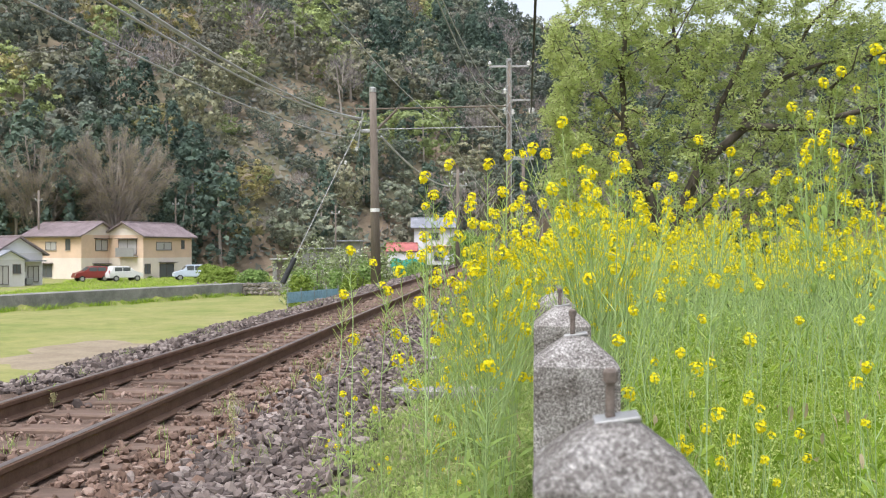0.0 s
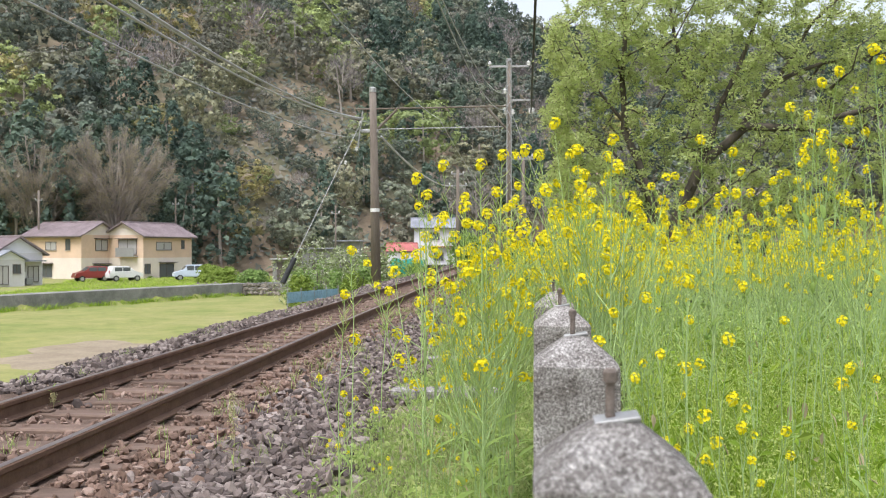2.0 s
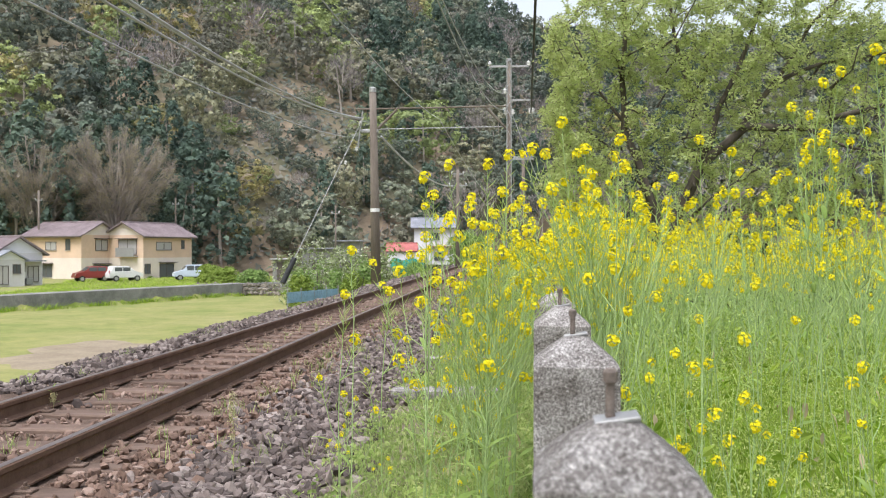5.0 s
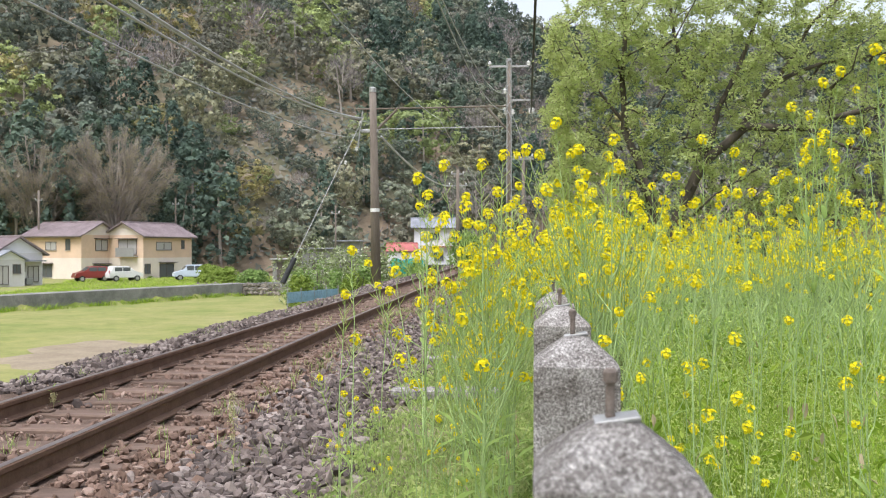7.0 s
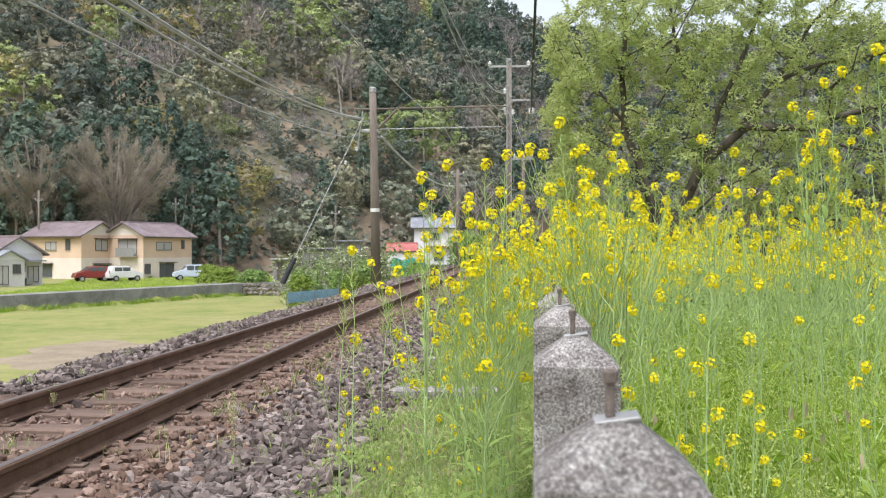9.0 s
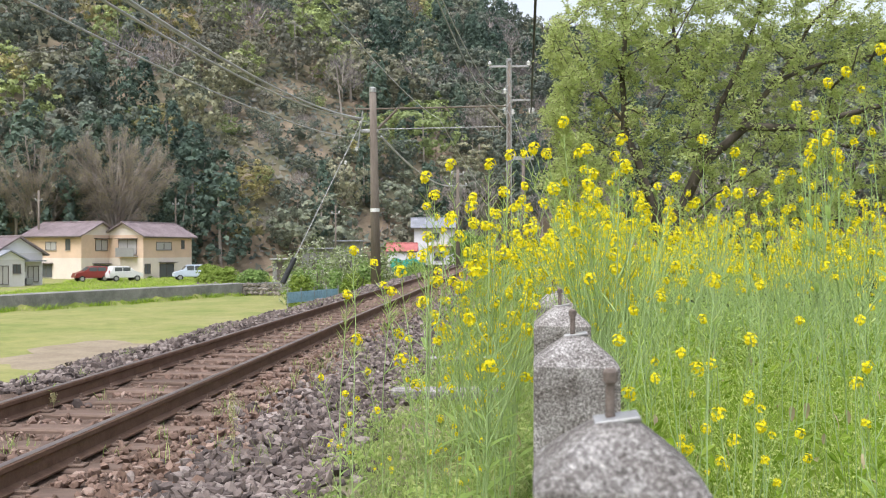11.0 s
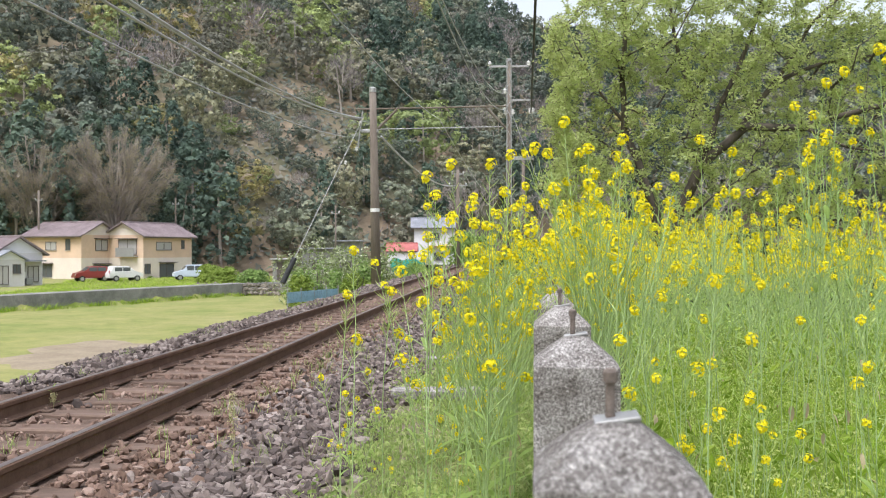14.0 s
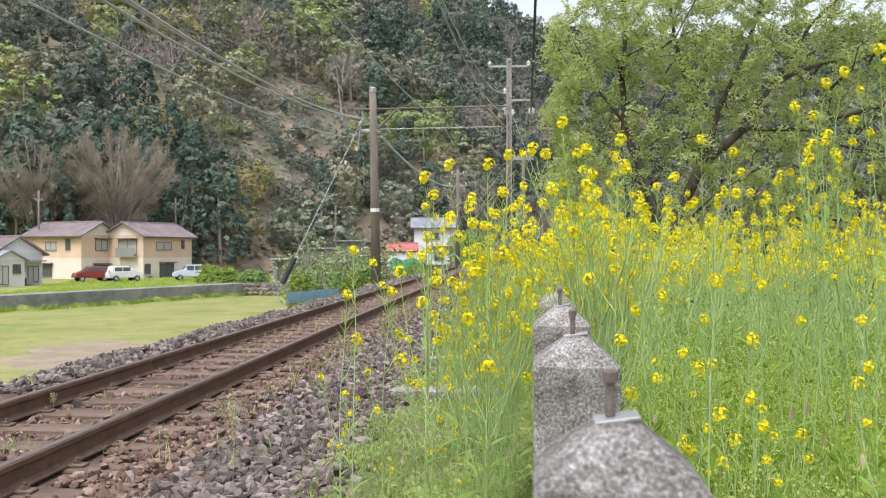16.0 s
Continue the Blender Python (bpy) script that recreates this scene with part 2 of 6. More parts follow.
# ---- the lie of the land ----
def smoothstep(a, b, x):
    t = np.clip((x - a) / (b - a), 0, 1)
    return t * t * (3 - 2 * t)


def wavy(x, y, k):
    return np.sin(x * k + 1.3) * np.cos(y * k * 0.8 + 0.7) + 0.5 * np.sin(x * k * 2.1 + y * k * 1.7)


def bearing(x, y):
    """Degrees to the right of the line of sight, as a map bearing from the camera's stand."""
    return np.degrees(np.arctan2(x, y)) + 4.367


def land(x, y):
    x, y = np.asarray(x, float), np.asarray(y, float)
    d, az = np.hypot(x, y), bearing(x, y)
    left = 1 - smoothstep(-9.2, -4.9, x)
    z = -2.6 * left
    wall = np.interp(x, [-60, -32, -22.5, -14], [44, 55.5, 79, 85])
    terrace = smoothstep(0.3, 1.7, y - wall) * left
    z = z + terrace * (0.95 - 0.008 * np.clip(y - wall, 0, 30))
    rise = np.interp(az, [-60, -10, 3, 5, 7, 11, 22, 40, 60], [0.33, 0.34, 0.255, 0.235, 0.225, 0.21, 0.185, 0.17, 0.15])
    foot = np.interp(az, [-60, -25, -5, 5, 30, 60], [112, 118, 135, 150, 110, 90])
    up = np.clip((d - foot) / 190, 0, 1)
    hill = (rise * 310 + 1.3) * (up ** 0.85)
    z = z * (1 - smoothstep(0, 0.1, up)) + hill + 2.5 * wavy(x, y, 0.05) * smoothstep(0.02, 0.3, up)
    behind = smoothstep(-20, -90, y)
    z = z - 0.16 * smoothstep(-5.2, -4.6, x) * smoothstep(-1.0, -1.6, x) * (d < 160)
    return z + behind * 6 + 0.04 * wavy(x, y, 0.9) * (d > 6) * (1 - smoothstep(-5, -3, x) * smoothstep(1.5, 0.5, x))


def build_ground():
    def axis(lo, hi, parts):
        out = [np.arange(a, b, s) for a, b, s in parts]
        return np.concatenate([[lo], *out, [hi]])
    xs = axis(-1600, 1600, [(-400, -80, 10), (-80, -12, 1.5), (-12, 6, 0.35), (6, 40, 1.5), (40, 400, 10)])
    ys = axis(-1600, 1600, [(-400, -20, 20), (-20, 4, 1.5), (4, 40, 0.6), (40, 100, 1.0), (100, 340, 4), (340, 700, 30)])
    gx, gy = np.meshgrid(xs, ys)
    v = np.stack([gx, gy, land(gx, gy)], -1).reshape(-1, 3)
    i = np.arange(len(v)).reshape(gx.shape)
    f = np.stack([i[:-1, :-1], i[:-1, 1:], i[1:, 1:], i[1:, :-1]], -1).reshape(-1, 4)
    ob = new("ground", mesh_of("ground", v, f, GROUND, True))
    tagged(ob, "grassy field, railway bank and wooded hillside ground", "ground", kind="structure")


build_ground()


# ---- the railway line ----
RAIL_Z, RAIL_L, RAIL_R = 0.19, -3.87, -2.74
TRACK = (RAIL_L + RAIL_R) / 2


def build_rail(x, name):
    prof = [(-0.064, -0.153), (0.064, -0.153), (0.064, -0.142), (0.012, -0.122), (0.009, -0.05), (0.032, -0.036), (0.033, -0.008), (0.026, 0), (-0.026, 0), (-0.033, -0.008), (-0.032, -0.036), (-0.009, -0.05), (-0.012, -0.122), (-0.064, -0.142)]
    ys = np.arange(-12, 141, 3.0)
    v = [(x + px, y, RAIL_Z + pz) for y in ys for px, pz in prof]
    k = len(prof)
    f = [(i * k + j, i * k + (j + 1) % k, (i + 1) * k + (j + 1) % k, (i + 1) * k + j) for i in range(len(ys) - 1) for j in range(k)]
    rail = thing(name, "rust-brown steel rail with a worn head on sleepers", "rail", group="rails of the track")
    me = mesh_of("rail_body", v, f, RAILM)
    ob = part("rail_body", me, None, rail)
    bm = bmesh.new()
    box(bm, x - 0.024, x + 0.024, -12, 138, RAIL_Z - 0.002, RAIL_Z + 0.0025)
    part("rail_head", bm, RAILTOP, rail, "worn running surface")
    return rail


build_rail(RAIL_L, "rail")
build_rail(RAIL_R, "rail")


def build_sleepers():
    first = None
    for i in range(150):
        y = -3 + 0.605 * i
        if first is None:
            first = thing("sleeper", "rust-stained sleeper with rail clips, half sunk in ballast", "sleeper", (TRACK, y, 0), "sleepers under the rails")
            part("beam", block(-1.0, 1.0, -0.11, 0.11, -0.13, 0.032, 0.012), SLEEPER, first)
            for rx in (RAIL_L - TRACK, RAIL_R - TRACK):
                for side in (-1, 1):
                    c = rx + side * 0.10
                    bm = block(c - 0.055, c + 0.055, -0.045, 0.045, 0.03, 0.052, 0.006)
                    tube(bm, [(c, 0, 0.05), (c, 0, 0.068)], 0.024, 6)
                    tube(bm, [(c, 0, 0.068), (c, 0, 0.088)], 0.012, 6)
                    part("rail_clip", bm, CLIPM, first, "rusted clip plate with bolt")
        else:
            copy_thing(first, pose(TRACK, y, 0))


build_sleepers()


def stone_shape(rng):
    bm = bmesh.new()
    bmesh.ops.create_icosphere(bm, subdivisions=1, radius=1)
    v = np.array([q.co for q in bm.verts])
    f = np.array([[q.index for q in p.verts] for p in bm.faces])
    bm.free()
    cut = rng.normal(size=(7, 3))
    cut /= np.linalg.norm(cut, axis=1)[:, None]
    for c in cut:
        d = v @ c
        lim = rng.uniform(0.35, 0.72)
        v = v - np.clip(d - lim, 0, None)[:, None] * c
    return v * rng.uniform(0.65, 1.35, 3), f


def stone_material(name, stops):
    m, n, l, b = nodes(name)
    g = n.new("ShaderNodeNewGeometry")
    o = n.new("ShaderNodeObjectInfo")
    add = n.new("ShaderNodeMath")
    add.operation = "ADD"
    l.new(g.outputs["Random Per Island"], add.inputs[0]), l.new(o.outputs["Random"], add.inputs[1])
    fr = n.new("ShaderNodeMath")
    fr.operation = "FRACT"
    l.new(add.outputs[0], fr.inputs[0])
    col = ramp(n, l, fr.outputs[0], stops)
    fine = noise_of(n, l, 45, 5)
    col = mixed(n, l, 0.6, col, ramp(n, l, fine, [(0.25, (0.55, 0.53, 0.5)), (0.75, (1.25, 1.22, 1.2))]), "MULTIPLY")
    l.new(col, b.inputs["Base Color"])
    b.inputs["Roughness"].default_value = 0.9
    bumped(n, l, b, fine, 0.5, 0.006)
    return m


STONE_RUST = stone_material("rust-dusted ballast stone", [(0, (0.12, 0.076, 0.056)), (0.5, (0.205, 0.134, 0.102)), (0.85, (0.275, 0.19, 0.15)), (1, (0.35, 0.265, 0.22))])
STONE_GREY = stone_material("grey ballast stone", [(0, (0.060, 0.047, 0.043)), (0.45, (0.135, 0.107, 0.098)), (0.8, (0.225, 0.184, 0.168)), (1, (0.33, 0.285, 0.265))])
BED = surface("ballast dust between the stones", [(0.3, (0.085, 0.058, 0.044)), (0.7, (0.20, 0.138, 0.106))], 3, 1.0, 0, 30, 1.0, 0.03)


def bed_height(x):
    """The ballast bed's section across the track."""
    return np.interp(x, [-6.4, -4.95, -4.5, RAIL_L - 0.2, RAIL_L + 0.2, RAIL_R - 0.2, RAIL_R + 0.25, -2.1, -1.75, -1.2, -0.7],
                     [-1.1, -0.02, 0.06, 0.05, 0.0, 0.0, 0.02, 0.02, 0.0, -0.12, -0.2])


def build_ballast():
    rng = np.random.default_rng(4)
    xs = np.linspace(-6.4, -0.7, 40)
    ys = np.concatenate([np.arange(-6, 30, 0.5), np.arange(30, 141, 3)])
    gx, gy = np.meshgrid(xs, ys)
    z = bed_height(gx) + 0.012 * wavy(gx, gy, 5.0)
    v = np.stack([gx, gy, z], -1).reshape(-1, 3)
    i = np.arange(len(v)).reshape(gx.shape)
    f = np.stack([i[:-1, :-1], i[:-1, 1:], i[1:, 1:], i[1:, :-1]], -1).reshape(-1, 4)
    bed = new("ballast_bed", mesh_of("ballast_bed", v, f, BED, True))
    tagged(bed, "brown and grey crushed stone ballast under the track", "ballast", kind="structure")
    shapes = [stone_shape(rng) for _ in range(10)]
    eight = np.array([(1, 0, 0), (-1, 0, 0), (0, 1, 0), (0, -1, 0), (0, 0, 1), (0, 0, -1)], float)
    sides = np.array([(0, 2, 4), (2, 1, 4), (1, 3, 4), (3, 0, 4), (2, 0, 5), (1, 2, 5), (3, 1, 5), (0, 3, 5)])
    plain = [(eight * rng.uniform(0.6, 1.2, (6, 1)) + rng.normal(0, 0.15, (6, 3)), sides) for _ in range(5)]
    spots = []
    for x0, x1, y0, y1, n in ((-5.3, -4.0, 8, 40, 7000), (-2.6, -1.1, 4.5, 14, 7600), (-2.6, -1.1, 14, 40, 7000), (-3.75, -2.85, 5, 30, 2600), (-6.0, -1.1, 40, 80, 3500)):
        spots.append(np.stack([rng.uniform(x0, x1, n), y0 + (y1 - y0) * rng.uniform(0, 1, n) ** 1.25], 1))
    n = 500
    spots.append(np.stack([-1.2 + np.abs(rng.normal(0, 0.12, n)), rng.uniform(4.5, 16, n)], 1))
    spots = np.concatenate(spots)
    clear = np.abs(np.abs(spots[:, 0] - TRACK) - 0.565) > 0.10
    on_sleeper = (np.abs((spots[:, 1] + 3) / 0.605 - np.round((spots[:, 1] + 3) / 0.605)) < 0.2) & (np.abs(spots[:, 0] - TRACK) < 0.98)
    worn = (spots[:, 0] > -2.6) & (spots[:, 0] < -2.0 + rng.normal(0, 0.12, len(spots))) & (rng.uniform(size=len(spots)) < 0.45)
    spots = spots[clear & ~worn & ~(on_sleeper & (rng.uniform(size=len(spots)) < 0.85))]
    wear = np.abs(spots[:, 0] - TRACK) + rng.normal(0, 0.16, len(spots))
    rusty = wear < np.where(spots[:, 0] < TRACK, 0.72, 1.36)
    near = (spots[:, 1] < 6.7) & (spots[:, 0] > -2.2)
    seq = np.flatnonzero(near)[:280]
    single = np.zeros(len(spots), bool)
    single[seq] = True
    meshes = {}
    for rust, mat, label in ((True, STONE_RUST, "rust-dusted ballast stones heaped along the rails"), (False, STONE_GREY, "grey angular ballast stones on the track shoulder")):
        pick = np.flatnonzero((rusty == rust) & ~single)
        vs, fs = [], []
        close, off = pick[spots[pick, 1] < 15], pick[spots[pick, 1] >= 15]
        lots = [(sv, sf, close[k::10]) for k, (sv, sf) in enumerate(shapes)] + [(sv, sf, off[k::5]) for k, (sv, sf) in enumerate(plain)]
        for sv, sf, ids in lots:
            n = len(ids)
            size = (rng.uniform(0.014, 0.042, n) if rust else rng.uniform(0.026, 0.056, n)) * np.where(spots[ids, 1] > 30, 1.6, 1.0)
            ang, tip = rng.uniform(0, 6.28, n), rng.normal(0, 0.5, n)
            ca, sa, ct, st = np.cos(ang), np.sin(ang), np.cos(tip), np.sin(tip)
            p = sv[None] * size[:, None, None]
            y = p[..., 1] * ct[:, None] - p[..., 2] * st[:, None]
            zz = p[..., 1] * st[:, None] + p[..., 2] * ct[:, None]
            x = p[..., 0] * ca[:, None] - y * sa[:, None]
            y = p[..., 0] * sa[:, None] + y * ca[:, None]
            base = np.maximum(bed_height(spots[ids, 0]), land(spots[ids, 0], spots[ids, 1]) - 0.01) + size * rng.uniform(0.15, 0.9, n)
            w = np.stack([x + spots[ids, 0, None], y + spots[ids, 1, None], zz + base[:, None]], -1).reshape(-1, 3)
            vs.append(w)
            fs.append((sf[None] + (np.arange(n) * len(sv))[:, None, None]).reshape(-1, 3))
        v, f = quads_joined(vs, fs)
        ob = new("ballast_stones", mesh_of("ballast_stones", v, f, mat))
        tagged(ob, label, "gravel", kind="stuff")
        meshes[rust] = [mesh_of("stone", sv * 0.036, sf, mat) for sv, sf in shapes]
    for j, i in enumerate(seq):
        ob = new("stone", meshes[bool(rusty[i])][j % 10])
        ob.parent = bed
        ob.matrix_basis = pose(spots[i, 0], spots[i, 1], float(bed_height(spots[i, 0])) + 0.018, rng.uniform(-40, 40), rng.uniform(-40, 40), rng.uniform(0, 360)) @ Matrix.Scale(rng.uniform(0.7, 1.5), 4)


build_ballast()


# ---- the old fence: concrete posts with pyramid heads ----
FENCE_TURN = -1.2


def build_posts():
    w, ledge, tip, n = 0.18, 1.110, 1.163, 15
    run = Matrix.Rotation(radians(FENCE_TURN), 4, "Z")
    first = None
    for i in range(n):
        d = 0.96 + 1.01 * i
        lean = random.Random(i)
        at = run @ pose(w / 2, d + w / 2, (0.0 if i else -0.003) + lean.uniform(-0.002, 0.002), lean.uniform(-0.5, 0.5), 0, 0)
        if i == 0:
            first = thing("fence_post", "weathered grey concrete fence post with a pyramid head", "fence post", group="row of old fence posts")
            bm = bmesh.new()
            h, t = w / 2, 0.022
            rows = [(h, -0.3), (h, ledge - 0.006), (h - 0.006, ledge), (h * 0.62, ledge + 0.0255), (t, tip)]
            rings = [[bm.verts.new((sx * r, sy * r, z)) for sx, sy in ((-1, -1), (1, -1), (1, 1), (-1, 1))] for r, z in rows]
            for r0, r1 in zip(rings, rings[1:]):
                for k in range(4):
                    bm.faces.new((r0[k], r0[(k + 1) % 4], r1[(k + 1) % 4], r1[k]))
            bm.faces.new(rings[-1]), bm.faces.new(rings[0][::-1])
            bmesh.ops.subdivide_edges(bm, edges=bm.edges[:], cuts=7, use_grid_fill=True)
            for v in bm.verts:
                q = noise.noise(v.co * 22) * 0.0022 + noise.noise(v.co * 70) * 0.0011
                v.co += Vector((v.co.x, v.co.y, 0.02)).normalized() * q
            bmesh.ops.bevel(bm, geom=[e for e in bm.edges if e.is_manifold and e.calc_face_angle(0) > 0.7], offset=0.0018, segments=1, affect="EDGES")
            part("shaft", bm, CONCRETE, first, smooth=False)
            bm = block(-0.024, 0.026, -0.022, 0.022, tip - 0.001, tip + 0.004, 0.001)
            bmesh.ops.rotate(bm, verts=bm.verts, cent=(0, 0, tip), matrix=Matrix.Rotation(radians(-9), 3, "Y"))
            part("washer_plate", bm, ZINC, first, "bent grey steel washer plate")
            bm = tube(bmesh.new(), [(-0.006, 0, tip), (-0.006, 0, tip + 0.052)], 0.0052, 10)
            for k in range(9):
                tube(bm, [(-0.006, 0, tip + 0.004 + k * 0.005), (-0.006, 0, tip + 0.0065 + k * 0.005)], 0.0058, 10)
            part("bolt", bm, RUST, first, "rusted threaded bolt")
            bm = tube(bmesh.new(), [(-0.006, 0, tip + 0.042), (-0.006, 0, tip + 0.053), (-0.006, 0, tip + 0.057)], [0.0085, 0.0085, 0.005], 8)
            part("nut", bm, RUST, first, "rusted hexagon nut")
            first.matrix_basis = at
        else:
            copy_thing(first, at)


build_posts()


def build_slab(at, length, turn, name="concrete_slab"):
    ob = thing(name, "old grey concrete slab lying beside the ballast", "slab", at, "slabs beside the ballast", turn=turn)
    bm = block(-length / 2, length / 2, -0.11, 0.11, -0.02, 0.075, 0.012)
    bmesh.ops.subdivide_edges(bm, edges=bm.edges[:], cuts=3, use_grid_fill=True)
    for v in bm.verts:
        v.co += Vector((0, 0.6, 1)) * noise.noise(v.co * 9) * 0.008
    part("beam", bm, CONCRETE, ob)
    for s in (-1, 1):
        part("bearing_block", block(s * length * 0.36 - 0.09, s * length * 0.36 + 0.09, -0.10, 0.10, -0.2, -0.02, 0.01), CONCRETE, ob)


build_slab((-0.62, 8.32, 0.03), 0.95, 2)
build_slab((-0.50, 11.02, 0.00), 1.1, 2)


# ---- poles and lines ----
def insulator(at, parent, r=0.07, h=0.16, tilt=0):
    bm = bmesh.new()
    n = 3
    for k in range(n):
        z = k * h / n
        tube(bm, [(0, 0, z), (0, 0, z + 0.01), (0, 0, z + h / n * 0.8)], [r, r, r * 0.4], 12)
    tube(bm, [(0, 0, -0.05), (0, 0, h + 0.02)], r * 0.3, 8)
    ob = part("insulator", bm, PORCELAIN, parent, "white porcelain insulator")
    ob.matrix_basis = pose(*at, 0, tilt, 0)


def build_left_pole():
    b = (-5.57, 37.44, 0.00)
    ob = thing("utility_pole", "brown-grey tapered concrete railway pole with a pale cap", "pole", (b[0], b[1], -0.15), "poles along the line")
    part("mast", tube(bmesh.new(), [(0, 0, -0.2), (-0.06, 0, 3.6), (-0.14, 0, 7.88)], [0.20, 0.175, 0.14], 16), POLEC, ob, smooth=True)
    part("cap", tube(bmesh.new(), [(-0.14, 0, 7.84), (-0.14, 0, 8.0), (-0.14, 0, 8.06)], [0.15, 0.15, 0.08], 14), ZINC, ob, "pale metal cap")
    part("name_band", tube(bmesh.new(), [(-0.05, 0, 3.0), (-0.052, 0, 3.14)], 0.19, 16), PORCELAIN, ob, "white band")
    part("cross_beam", rod((-0.85, 0, 7.16), (5.25, 0, 7.22), 0.038), POLEC, ob, "thin steel tube over the track")
    part("pull_off_tube", rod((-0.5, 0, 6.34), (5.1, 0, 6.40), 0.022), ZINC, ob)
    part("bracket", block(-0.62, 0.10, -0.06, 0.06, 6.20, 6.34, 0.02), ZINC, ob)
    part("stay_strut", rod((0.0, 0, 6.3), (0.85, 0, 7.14), 0.05), POLEC, ob, "diagonal strut")
    part("left_strut", rod((-0.75, 0, 5.6), (-0.55, 0, 7.1), 0.03), ZINC, ob)
    for x, z in ((-0.65, 6.55), (-0.8, 5.5), (-1.25, 4.95)):
        insulator((x, 0, z), ob, 0.07, 0.13)
    return b


POLE_AT = build_left_pole()


def build_right_pole():
    x, y = POLE_AT[0] + 5.36, POLE_AT[1] + 0.3
    ob = thing("utility_pole", "slim grey lattice pole with arms and white insulators", "pole", (x, y, -0.1), "poles along the line")
    bm = bmesh.new()
    for sx in (-0.1, 0.1):
        for sy in (-0.1, 0.1):
            tube(bm, [(sx, sy, 0), (sx * 0.8, sy * 0.8, 9.0)], 0.024, 6)
    part("mast_legs", bm, ZINC, ob)
    for k in range(22):
        z = 0.3 + k * 0.4
        s = 1 if k % 2 else -1
        part("lattice_bar", rod((-0.095 * s, -0.1, z), (0.095 * s, -0.1, z + 0.4), 0.014, sides=5), ZINC, ob)
    part("core", tube(bmesh.new(), [(0, 0, 0), (0, 0, 9.1)], [0.125, 0.105], 12), POLEC, ob, smooth=True)
    part("cap", tube(bmesh.new(), [(0, 0, 9.0), (0, 0, 9.1), (0, 0, 9.14)], [0.13, 0.13, 0.06], 12), ZINC, ob)
    part("top_arm", block(-0.78, 0.78, -0.04, 0.04, 8.78, 8.86), ZINC, ob, "steel cross arm")
    part("side_arm", block(-0.12, 0.92, -0.035, 0.035, 7.42, 7.49), ZINC, ob, "steel side arm")
    part("arm_drop", block(0.86, 0.92, -0.03, 0.03, 7.1, 7.42), ZINC, ob)
    part("low_arm", block(-0.1, 1.0, -0.035, 0.035, 5.05, 5.11), ZINC, ob)
    part("strut", rod((-0.95, 0, 7.2), (0.0, 0, 6.2), 0.05), POLEC, ob, "diagonal strut")
    for px, pz in ((-0.78, 8.86), (0.78, 8.86), (0.85, 6.95), (0.95, 6.95), (-0.17, 7.75), (-0.17, 7.1), (-0.15, 6.9), (0.15, 6.9), (0.0, 6.1)):
        insulator((px, 0, pz), ob, 0.085, 0.17)
    return x, y


RP = build_right_pole()


def hanging(name, p0, p1, sag, r, label, mat=CABLE, n=24):
    pts = []
    for k in range(n + 1):
        t = k / n
        p = Vector(p0).lerp(Vector(p1), t)
        p.z -= sag * 4 * t * (1 - t)
        pts.append(p)
    ob = thing(name, label, "cable", group="overhead lines")
    part("wire", tube(bmesh.new(), pts, r, 6), mat, ob, smooth=True)


px0, py0 = POLE_AT[0], POLE_AT[1]
for dz, dx in ((0.0, 0.0), (0.12, 0.10), (0.05, 0.25)):
    hanging("overhead_cable", (px0 - 0.68 + dx * 0.4, py0, 6.62 + dz * 0.4), (px0 - 0.5 + dx * 2.2, -13, 6.7 + dz * 2), 1.58, 0.026, "thick grey overhead cable sagging from the pole")
hanging("overhead_wire", (px0 - 1.25, py0, 5.9), (px0 - 1.15, -13, 6.0), 1.15, 0.02, "grey overhead wire sagging from the pole")
hanging("overhead_wire", (TRACK + 0.3, py0, 6.58), (TRACK - 0.05, -13, 6.6), 1.15, 0.014, "thin overhead wire above the track")
hanging("overhead_wire", (TRACK + 0.3, py0, 6.58), (TRACK + 0.35, py0 + 50, 6.9), 0.15, 0.014, "thin overhead wire above the track")
hanging("overhead_wire", (RP[0] - 0.16, RP[1], 7.65), (RP[0] - 1.9, -13, 7.6), 2.3, 0.012, "thin overhead wire by the slim pole")
hanging("overhead_wire", (RP[0] - 0.16, RP[1], 7.0), (RP[0] - 1.7, -13, 7.3), 2.2, 0.012, "thin overhead wire by the slim pole")
hanging("stay_wire", (RP[0] + 0.08, RP[1], 6.9), (1.72, 38.24, 2.29), 0.05, 0.014, "thin steel stay wire of the slim pole")
hanging("overhead_cable", (RP[0] + 0.88, RP[1], 6.85), (RP[0] + 0.24, -13, 6.9), 0.4, 0.03, "thick black overhead cable along the fence", BLACKRUB)
hanging("overhead_cable", (px0 + 0.2, py0, 5.9), (-4.75, 71.88, 6.2), 0.55, 0.045, "thick grey cable running on to the next pole")


def build_guy():
    a, b = (-5.85, 36.16, 6.57), (-8.49, 33.45, -0.03)
    ob = thing("guy_wire", "steel stay wire with a black plastic guard at its foot", "guy wire")
    part("wire", rod(a, b, 0.016, sides=6), ZINC, ob)
    va, vb = Vector(a), Vector(b)
    d = (va - vb).normalized()
    part("guard", rod(tuple(vb + d * 0.15), tuple(vb + d * 1.2), 0.10, sides=12), BLACKRUB, ob, "black plastic guard")


build_guy()


# ---- the village ----
def painted(name, col, rough=0.8, scale=1.2):
    d = tuple(c * 0.88 for c in col)
    return surface(name, [(0.3, d), (0.7, col)], scale * 0.5, rough, 0, 5, 0.05, 0.004, speckle=0.16)


